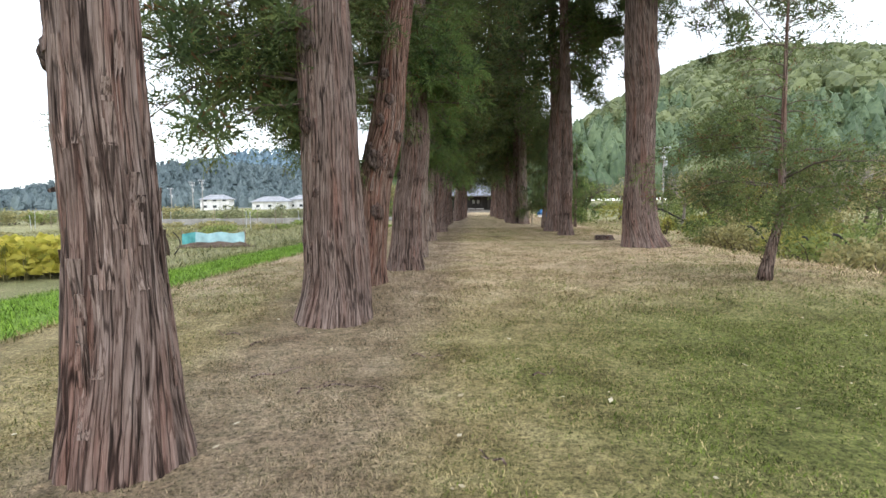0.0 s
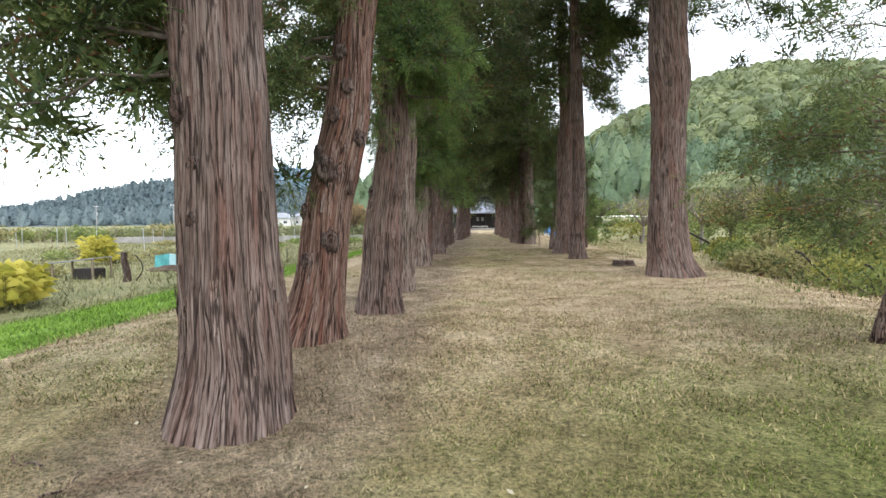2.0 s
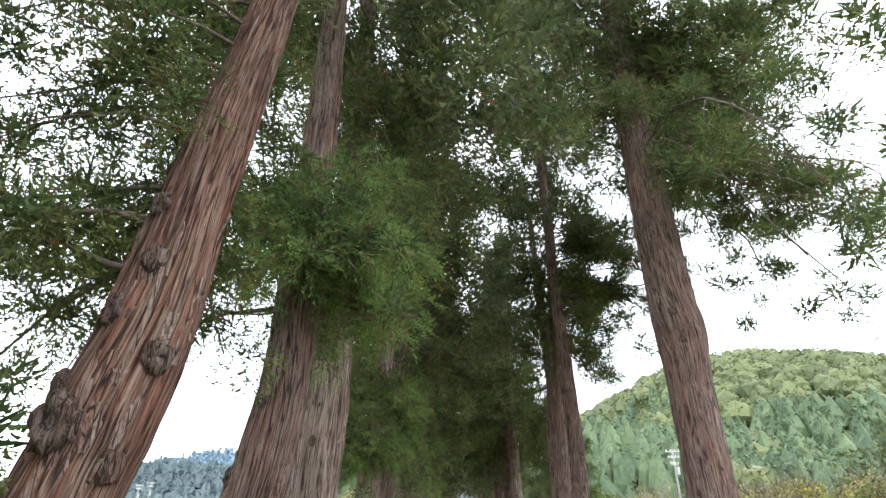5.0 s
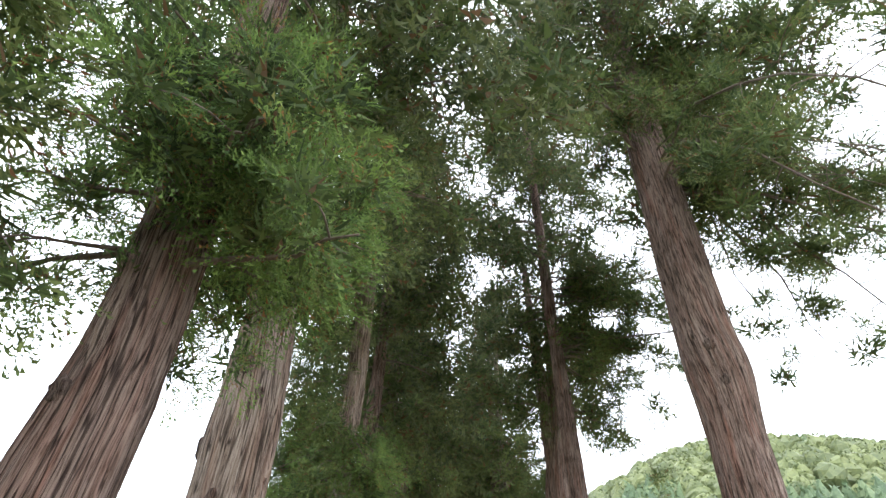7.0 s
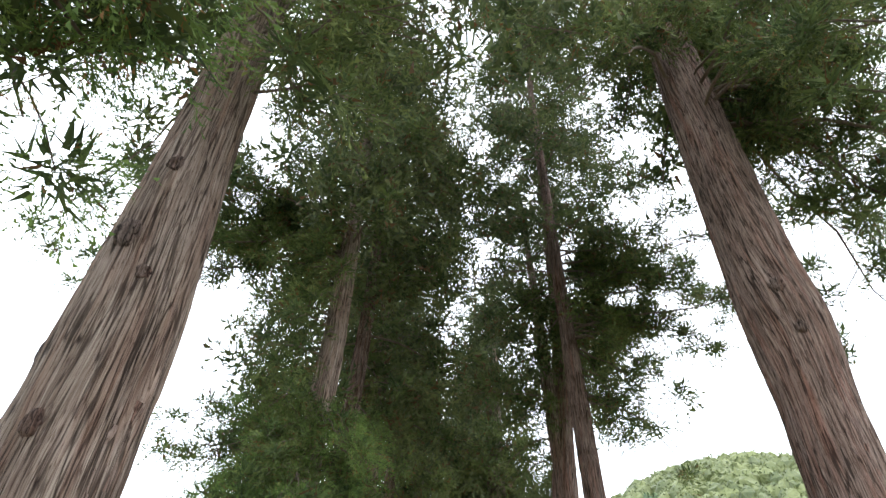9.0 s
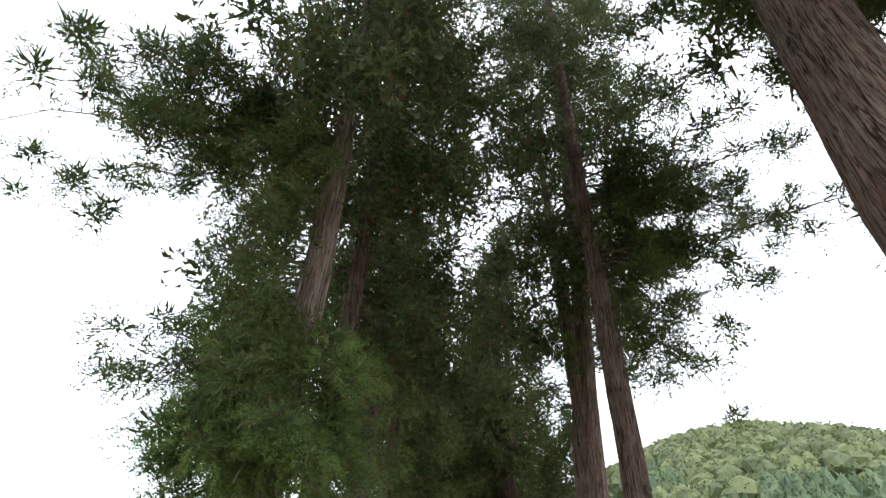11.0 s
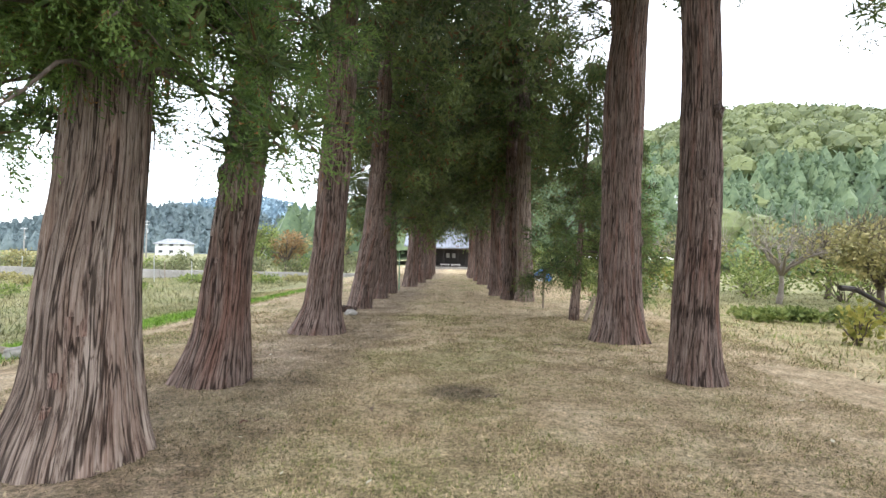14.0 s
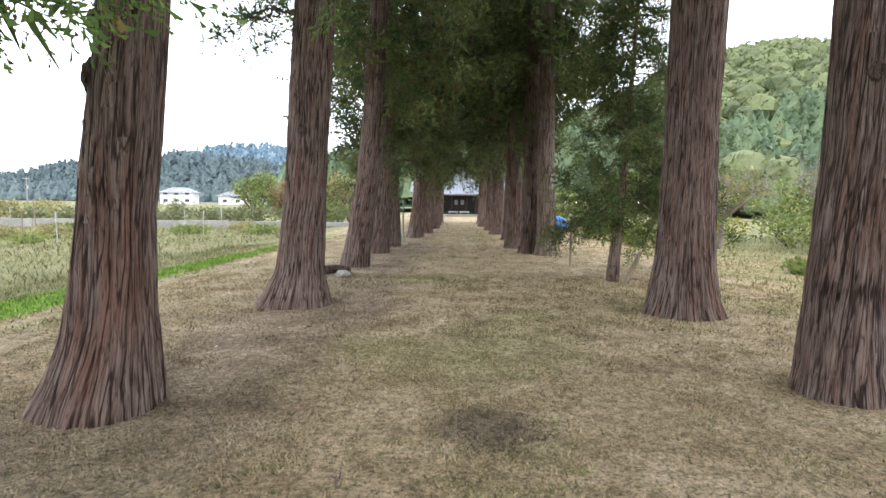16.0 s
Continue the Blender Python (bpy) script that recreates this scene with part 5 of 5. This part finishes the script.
# rough field plants, vine stakes, hedges
rf = np.random.default_rng(61)
for k in range(34):
    x, y = rf.uniform(-34, -11), rf.uniform(22, 56)
    if x > -17.5 and y < 33:
        continue
    m = (LEAF_OLIVE, LEAF_GREEN, LEAF_OLIVE)[k % 3]
    shrub("field_weeds", x, y, 1.5, 1.2, rf.uniform(0.35, 0.7), m, "patch of rough green and straw-coloured field weeds", 900 + k, leaves=420, size=0.16, stems=8, category="weeds", group="weeds in the western field")
for k in range(64):
    x, y = -9 - 2.3 * (k // 2) + rf.uniform(-0.6, 0.6), 62.5 + 4 * (k % 2) + rf.uniform(-1, 1.5)
    m = (LEAF_GREEN, LEAF_OLIVE, LEAF_GREY, LEAF_GREY)[int(rf.integers(0, 4))]
    shrub("hedge_bush", x, y, 2.0, 1.5, rf.uniform(1.3, 2.2), m, "tall rank bush behind the low concrete wall", 950 + k, leaves=520, size=0.24, stems=6, group="bushes behind the wall")
for k in range(34):
    x, y = rf.uniform(-46, -14), rf.uniform(36, 60)
    stake(x, y, rf.uniform(1.3, 2.0), 0.03, STEEL if k % 2 else WOOD, "thin upright stake in the western field", rf.uniform(-0.08, 0.08))
small_tree("garden_tree", -18.2, 66, 5.0, 3.0, LEAF_GREEN, "rounded dark green garden tree behind the wall", 971, leaves=2600, size=0.24, low=0.15)
small_tree("autumn_tree", -15.0, 65, 4.2, 2.4, LEAF_RUST, "small tree with rust-brown autumn leaves", 972, leaves=2000, size=0.22, low=0.2)
small_tree("garden_tree", -10.6, 66, 4.6, 2.6, LEAF_OLIVE, "rounded olive garden tree behind the wall", 973, leaves=2000, size=0.24, low=0.15)
wall = thing("field_wall", -40, 58.5, gz(-20, 58.5), "long low grey concrete retaining wall across the field", "wall", kind="structure")
for k in range(22):
    part("panel", boxed(k * 1.9, 0, -0.3, k * 1.9 + 1.88, 0.25, 0.62 + 0.02 * (k % 3), 0.02), CONCRETE, wall)

# houses
def house(x, y, w, d, h, turn, roof_mat, label, storeys=2):
    z = gz(x, y)
    ob = thing("house", x, y, z, label, "house", "farmhouses across the field", turn=turn)
    part("wall", boxed(-w / 2, -d / 2, -0.2, w / 2, d / 2, h, 0.02), PLASTER, ob)
    bm = bmesh.new()
    e = 0.7
    base = [bm.verts.new(p) for p in ((-w / 2 - e, -d / 2 - e, h), (w / 2 + e, -d / 2 - e, h), (w / 2 + e, d / 2 + e, h), (-w / 2 - e, d / 2 + e, h))]
    low = [bm.verts.new((v.co.x, v.co.y, h - 0.18)) for v in base]
    rid = [bm.verts.new((-w / 4, 0, h + d * 0.22)), bm.verts.new((w / 4, 0, h + d * 0.22))]
    for a, b in ((0, 1), (1, 2), (2, 3), (3, 0)):
        bm.faces.new((low[a], low[b], base[b], base[a]))
    bm.faces.new(low[::-1])
    bm.faces.new((base[0], base[1], rid[1], rid[0]))
    bm.faces.new((base[2], base[3], rid[0], rid[1]))
    bm.faces.new((base[1], base[2], rid[1]))
    bm.faces.new((base[3], base[0], rid[0]))
    part("roof", bm, roof_mat, ob)
    for s2 in range(storeys):
        for k in range(3):
            cx = -w / 2 + w * (k + 0.5) / 3
            zz = 0.9 + s2 * 2.7
            win = part("window", boxed(cx - 0.8, -d / 2 - 0.06, zz, cx + 0.8, -d / 2 + 0.05, zz + 1.15), STEEL, ob)
            part("pane", boxed(cx - 0.72, -d / 2 - 0.07, zz + 0.08, cx + 0.72, -d / 2 - 0.062, zz + 1.07), GLASS_DARK, win)


house(-109, 222, 11.5, 9, 4.5, 12, ROOF_PALE, "white two-storey farmhouse with a pale hipped roof")
house(-88, 230, 15, 10, 3.4, 5, ROOF_PALE, "white low farmhouse with a broad pale roof", 1)
house(-76, 238, 12, 9, 4.2, -8, ROOF_PALE, "white farmhouse with a pale hipped roof behind trees", 1)


def utility_pole(x, y, h, label, arms=2, turn=0):
    ob = thing("utility_pole", x, y, gz(x, y), label, "utility pole", "utility poles", turn=turn)
    s = np.linspace(0, 1, 5)[:, None]
    v, f = tube(np.array([0, 0, -0.3]) + s * np.array([0, 0, h + 0.3]), 0.17 * (1 - 0.35 * s[:, 0]), 12)
    part_np("shaft", v, f, CONCRETE, ob, soft=True)
    for k in range(arms):
        zz = h - 0.35 - 0.75 * k
        arm = part("crossarm", boxed(-0.95 + 0.2 * k, -0.16, zz, 0.95 - 0.2 * k, -0.06, zz + 0.1), STEEL, ob)
        for e in (-0.8, -0.3, 0.3, 0.8):
            px = e * (1 - 0.2 * k)
            v, f = tube(np.array([[px, -0.11, zz + 0.1], [px, -0.11, zz + 0.18], [px, -0.11, zz + 0.32]]), np.array([0.03, 0.07, 0.045]), 8)
            part_np("insulator", v, f, PORCELAIN, arm)
    v, f = tube(np.array([[0.32, -0.1, h - 3.1], [0.32, -0.1, h - 2.6], [0.32, -0.1, h - 2.2]]), np.array([0.2, 0.22, 0.2]), 12)
    part_np("transformer", v, f, STEEL, ob, "grey transformer can")
    part("bracket", boxed(-0.45, -0.14, h - 2.0, 0.5, -0.06, h - 1.92), STEEL, ob)


utility_pole(28.3, 82, 9.8, "grey concrete utility pole with crossarms and insulators", 3)
utility_pole(-78, 150, 9.5, "grey utility pole with crossarms by the farmhouses")
utility_pole(-82, 152, 9.0, "grey utility pole with crossarms by the farmhouses")
utility_pole(-92, 158, 7.5, "small grey utility pole beyond the field", 1)
utility_pole(-118, 160, 7.5, "small grey utility pole beyond the field", 1)

# ---- temple hall at the end of the avenue ----
hall = thing("temple_hall", 0.3, 74, gz(0.3, 74), "small dark timber temple hall with a grey tiled roof", "temple")
part("plinth", boxed(-4.2, -0.6, -0.1, 4.2, 6, 0.22, 0.03), STONE, hall, "grey stone plinth")
part("floor_deck", boxed(-3.9, -0.2, 0.24, 3.9, 5.6, 0.36, 0.01), DARK_WOOD, hall)
part("back_wall", boxed(-3.5, 1.2, 0.364, 3.5, 1.35, 2.6), DARK_WOOD, hall)
for px in (-3.4, -1.7, -0.75, 0.75, 1.7, 3.4):
    part("pillar", boxed(px - 0.1, 0.0, 0.364, px + 0.1, 0.2, 2.15, 0.02), DARK_WOOD, hall)
for px in (-0.62, 0.02):
    d = part("door", boxed(px, 1.14, 0.37, px + 0.6, 1.196, 1.9, 0.01), DARK_WOOD, hall)
    part("paper_panel", boxed(px + 0.12, 1.12, 1.2, px + 0.48, 1.136, 1.7), CONCRETE, d, "dull pale paper panel")
part("lintel", boxed(-3.9, -0.06, 2.154, 3.9, 0.26, 2.32, 0.01), WOOD, hall, "weathered beam under the eaves")
for px in (-1.1, 0.05):
    r2 = part("low_rail", boxed(px, -0.5, 0.42, px + 1.0, -0.42, 0.56, 0.01), CONCRETE, hall, "grey low rail before the deck")
    for q2 in (0.08, 0.86):
        part("rail_post", boxed(px + q2, -0.5, 0.2, px + q2 + 0.06, -0.42, 0.42), CONCRETE, r2)
bm = bmesh.new()
prof = [(-1.3, 2.28), (-0.2, 2.62), (1.0, 3.3), (2.4, 4.5)]
rows = []
for px in np.linspace(-5.0, 5.0, 61):
    side = max(0, abs(px) - 3.6) * 0.25
    rows.append([bm.verts.new((px, a, b + side * 0.5 + (0.035 if int(round((px + 5) * 6)) % 2 else 0))) for a, b in prof])
for i in range(len(rows) - 1):
    for j in range(3):
        bm.faces.new((rows[i][j], rows[i + 1][j], rows[i + 1][j + 1], rows[i][j + 1]))
roof = part("roof", bm, ROOF_GREY, hall, "grey ribbed tile roof")
mod = roof.modifiers.new("thickness", "SOLIDIFY")
mod.thickness = 0.12
part("ridge", boxed(-4.6, 2.25, 4.4, 4.6, 2.6, 4.75, 0.05), ROOF_GREY, hall)
part("rear_roof", boxed(-4.8, 2.5, 2.5, 4.8, 6.6, 2.62, 0, Matrix.Translation((0, 2.5, 4.45)) @ pose(0, 0, 0, -28) @ Matrix.Translation((0, -2.5, -2.62))), ROOF_GREY, hall)
part("side_wall", boxed(-3.5, 1.354, 0.364, -3.4, 5.4, 2.6), DARK_WOOD, hall)
part("side_wall", boxed(3.4, 1.354, 0.364, 3.5, 5.4, 2.6), DARK_WOOD, hall)

# ---- hills ----
def hill_surface(x, y, peak, cx, cy, sl, sr, sy):
    sx = np.where(x < cx, sl, sr)
    u = np.sqrt(((x - cx) / sx) ** 2 + ((y - cy) / sy) ** 2)
    return peak * np.exp(-(u ** 2.2)) - 1.5


def wooded_hill(name, peak, cx, cy, sl, sr, sy, count, leaves, size, tree, mats, label, seed, region, soil, edge=0.0):
    r = np.random.default_rng(seed)
    x0, x1, y0, y1 = region
    ux, uy = np.linspace(x0, x1, 50), np.linspace(y0, y1, 40)
    X, Y = np.meshgrid(ux, uy, indexing="ij")
    Z = hill_surface(X, Y, peak, cx, cy, sl, sr, sy)
    i, j = np.meshgrid(np.arange(49), np.arange(39), indexing="ij")
    c = i * 40 + j
    ob = new(name, mesh_from(name, np.stack([X, Y, Z], -1).reshape(-1, 3), np.stack([c, c + 40, c + 41, c + 1], -1).reshape(-1, 4), soil, True))
    tagged(ob, label, "hill", kind="structure")
    for which, mat in enumerate(mats):
        px, py = r.uniform(x0, x1, count * 3), r.uniform(y0, min(y1, cy + 15), count * 3)
        pz = hill_surface(px, py, peak, cx, cy, sl, sr, sy)
        dark = 0.6 * grain(px * 0.03 + 9, py * 0.03 + pz * 0.02) + 0.4 * grain(px * 0.11 + 3, py * 0.11 + 7) + np.where(pz < peak * 0.5, 0.12, -0.08)
        ok = (pz > -0.8) & (((dark > 0.5) == (which == 0)) | (len(mats) == 1))
        px, py, pz = px[ok][:count], py[ok][:count], pz[ok][:count]
        n = len(px)
        hgt, wid = tree * r.uniform(0.7, 1.3, n), tree * r.uniform(0.3, 0.5, n) * (0.8 if which == 0 else 1.15)
        rings, sides = 4, 7
        lev = np.array([0.05, 0.35, 0.68, 0.92])
        prof = np.array([0.9, 0.8, 0.45, 0.14]) if which == 0 else np.array([0.65, 1.0, 0.82, 0.38])
        th = np.arange(sides) * 2 * np.pi / sides
        rad = wid[:, None, None] * 1.25 * prof[None, :, None] * r.uniform(0.7, 1.25, (n, rings, sides))
        ang = th[None, None] + r.uniform(-0.25, 0.25, (n, rings, sides)) + r.uniform(0, 6, (n, 1, 1))
        cz = pz[:, None, None] + hgt[:, None, None] * (lev[None, :, None] + r.uniform(-0.05, 0.05, (n, rings, sides)))
        dome = np.stack([px[:, None, None] + rad * np.cos(ang), py[:, None, None] + rad * np.sin(ang), cz], -1).reshape(n, -1, 3)
        dome = np.concatenate([dome, np.stack([px, py, pz + hgt], -1)[:, None]], 1)
        shell = []
        for e in range(rings - 1):
            for g in range(sides):
                a0, a1 = e * sides + g, e * sides + (g + 1) % sides
                shell += [(a0, a1, a1 + sides), (a0, a1 + sides, a0 + sides)]
        shell += [((rings - 1) * sides + g, (rings - 1) * sides + (g + 1) % sides, rings * sides) for g in range(sides)]
        domes = dome.reshape(-1, 3), (np.array(shell)[None] + (np.arange(n) * (rings * sides + 1))[:, None, None]).reshape(-1, 3)
        u = r.random((n, leaves)) ** (0.9 if which == 0 else 0.6)
        a = np.arctan2(20 - py, 1 - px)[:, None] + r.uniform(-1.9, 1.9, (n, leaves))
        rad = wid[:, None] * 1.2 * np.interp(u, lev, prof) * r.uniform(0.85, 1.2, (n, leaves))
        P = np.stack([px[:, None] + rad * np.cos(a), py[:, None] + rad * np.sin(a), pz[:, None] + hgt[:, None] * (0.1 + 0.92 * u)], -1).reshape(-1, 3)
        m = len(P)
        way = np.stack([np.cos(a), np.sin(a), np.full_like(a, 0.6)], -1).reshape(-1, 3) + r.normal(size=(m, 3)) * 0.5
        tang = np.cross(way, r.normal(size=(m, 3)))
        tang /= np.linalg.norm(tang, axis=1)[:, None] + 1e-9
        ls = (size * r.uniform(0.4, 0.8, m))[:, None]
        v = np.stack([P - tang * ls * 0.5, P + tang * ls * 0.5, P + way * ls], 1).reshape(-1, 3)
        v, f = join([domes, (v, np.arange(3 * m).reshape(-1, 3))])
        wood = new("hill_woods", mesh_from("hill_woods", v, f, mat))
        tagged(wood, ("dark conifer woods on the hillside", "light green broadleaf woods on the hillside")[which] if len(mats) > 1 or mats[0] is FOREST_DARK else "distant woods on the ridge, painted bluish as haze", "woods", kind="stuff")


HILL_SOIL = rough_material("woodland_floor", (0.03, 0.05, 0.02), (0.07, 0.10, 0.035), 0.2, 0.95)
# Ground of the far ridges, tinted with the same painted haze.
FAR_SOIL_HAZED = rough_material("hazed_far_woodland_floor", (0.08, 0.11, 0.125), (0.11, 0.15, 0.16), 0.05, 0.95)
BLUE_SOIL_HAZED = rough_material("hazed_far_ridge_floor", (0.15, 0.23, 0.29), (0.2, 0.29, 0.35), 0.02, 0.95)
wooded_hill("east_hill", 61.5, 128, 262, 95, 165, 110, 2100, 16, 1.2, 7.0, (FOREST_DARK, FOREST_LIGHT), "rounded hill covered in dense mixed woods", 101, (40, 380, 85, 300), HILL_SOIL)
wooded_hill("north_woods", 14, 40, 150, 70, 60, 30, 420, 30, 0.9, 9.0, (FOREST_DARK,), "low wooded rise behind the temple", 104, (-40, 100, 115, 180), HILL_SOIL)
wooded_hill("west_ridge", 46, -340, 640, 200, 210, 90, 1500, 10, 3.6, 11, (FOREST_FAR_HAZED,), "long low wooded ridge beyond the fields", 102, (-800, 60, 520, 720), FAR_SOIL_HAZED)
wooded_hill("haze_blue_mountain", 122, -490, 1350, 420, 190, 200, 800, 10, 9.5, 18, (FOREST_BLUE_HAZED,), "distant wooded mountain, painted blue as haze", 103, (-1200, 0, 1100, 1500), BLUE_SOIL_HAZED)
wooded_hill("west_woods", 4, -300, 360, 300, 190, 40, 600, 14, 1.8, 9.0, (FOREST_FAR_HAZED,), "belt of trees across the western fields", 105, (-720, -60, 290, 400), FAR_SOIL_HAZED)

# ---- litter and grass on the lawn ----
def grass(name, count, region, length, seed, label, mat, wide=0.0035, near=None):
    r = np.random.default_rng(seed)
    x = r.uniform(region[0], region[1], count)
    y = region[2] + (region[3] - region[2]) * r.random(count)
    keep = grain(x * 2.2 + 50, y * 2.2 + 80) > r.uniform(0.0, 0.6, count)
    x, y = x[keep], y[keep]
    n = len(x)
    z = ground_height(x, y)
    a = r.uniform(0, 2 * np.pi, n)
    ln = length * r.uniform(0.5, 1.4, n)
    tip = np.stack([np.cos(a), np.sin(a), np.zeros(n)], -1) * (ln * r.uniform(0.3, 1.2, n))[:, None]
    side = np.stack([-np.sin(a), np.cos(a), np.zeros(n)], -1) * (wide * r.uniform(0.7, 1.6, n))[:, None]
    p = np.stack([x, y, z - 0.004], -1)
    v = np.stack([p - side, p + side, p + tip + np.stack([0 * x, 0 * x, ln * r.uniform(0.25, 0.9, n)], -1)], 1).reshape(-1, 3)
    ob = new(name, mesh_from(name, v, np.arange(3 * n).reshape(-1, 3), mat))
    return tagged(ob, label, "grass", kind="stuff")


LAWN = "short mown grass blades and dry clippings"
grass("lawn_grass", 210000, (-4.5, 5.5, 1.0, 6.5), 0.032, 201, LAWN, BLADES, 0.0038)
grass("lawn_grass", 90000, (-5.2, 7.0, 6.5, 11.0), 0.05, 208, LAWN, BLADES, 0.0048)
grass("lawn_grass", 70000, (-5.2, 7.5, 11.0, 19.5), 0.05, 207, LAWN, BLADES, 0.006)
grass("lawn_grass", 200000, (-4.0, 5.2, 19.5, 24.5), 0.032, 202, LAWN, BLADES, 0.0038)
grass("lawn_grass", 90000, (-5.0, 7.0, 24.5, 30.0), 0.05, 209, LAWN, BLADES, 0.0055)
grass("lawn_grass", 50000, (-5.2, 9.0, 30.0, 60.0), 0.06, 204, LAWN, BLADES, 0.009)
grass("lush_grass_strip", 80000, (-9.8, -5.3, 3.0, 42.0), 0.13, 203, "strip of long bright green grass beside the lawn", BLADES, 0.006)
grass("field_grass", 60000, (-40, -9.0, 14.0, 60.0), 0.30, 205, "rough straw-green field grass", BLADES, 0.012)
grass("bank_grass", 40000, (6.5, 24, 5.0, 50.0), 0.16, 206, "rough green grass on the eastern bank", BLADES, 0.009)


def stick(x, y, ln, turn, rad, seed):
    r = np.random.default_rng(seed)
    ob = thing("fallen_twig", x, y, gz(x, y) + rad + 0.004, "thin dry twig lying on the lawn", "twig", "twigs on the lawn", turn=turn)
    s2 = np.linspace(0, 1, 7)
    p = np.stack([ln * s2, 0.12 * ln * np.sin(s2 * 4 + seed), 0.02 * np.sin(s2 * 9)], -1)
    v, f = tube(p, rad * (1 - 0.6 * s2), 6, 0.3, seed)
    part_np("stem", v, f, BARK_STRIP, ob)
    s3 = np.linspace(0, 1, 4)[:, None]
    v, f = tube(p[3] + s3 * np.array([0.25 * ln, 0.2 * ln, 0.02]), rad * 0.5 * (1 - 0.6 * s3[:, 0]), 5)
    part_np("side_shoot", v, f, BARK_STRIP, ob)


for k, (x, y, ln, turn) in enumerate(((-1.9, 4.3, 0.45, 20), (-1.2, 4.1, 0.5, -10), (-1.35, 3.9, 0.35, 60), (-0.6, 4.9, 0.3, 5), (0.5, 4.4, 0.25, 40), (-2.3, 5.2, 0.4, 80), (0.15, 2.9, 0.22, 120), (-2.6, 5.6, 0.35, 150),
                                      (-1.0, 20.9, 0.22, 40), (0.1, 21.4, 0.2, 110), (2.6, 25.6, 0.5, 10), (3.0, 24.3, 0.35, 30), (-1.2, 25.0, 0.3, 70), (1.2, 22.1, 0.18, 10), (-0.2, 23.2, 0.15, 70))):
    stick(x, y, ln, turn, 0.008, 300 + k)
rl = np.random.default_rng(77)
n = 260
lx, ly = rl.uniform(-4, 6, n), np.where(rl.random(n) < 0.5, rl.uniform(1.5, 10, n), rl.uniform(18, 30, n))
lv, lf = [], []
for k in range(n):
    c = np.array([lx[k], ly[k], gz(lx[k], ly[k]) + 0.035])
    a, sz = rl.uniform(0, 6.28), rl.uniform(0.015, 0.035)
    d, e = np.array([math.cos(a), math.sin(a), rl.uniform(-0.3, 0.3)]) * sz, np.array([-math.sin(a), math.cos(a), rl.uniform(-0.3, 0.3)]) * sz * 0.55
    m0 = len(lv)
    lv += [c - d, c - d * 0.1 + e, c + d, c - d * 0.1 - e]
    lf += [(m0, m0 + 1, m0 + 2), (m0, m0 + 2, m0 + 3)]
fallen = new("fallen_leaves", mesh_from("fallen_leaves", np.array(lv), np.array(lf), leaf_material("dry_leaves", (0.22, 0.17, 0.10), (0.42, 0.36, 0.24), (0.6, 0.55, 0.42))))
tagged(fallen, "scattered dry pale fallen leaves on the lawn", "leaves", kind="stuff")
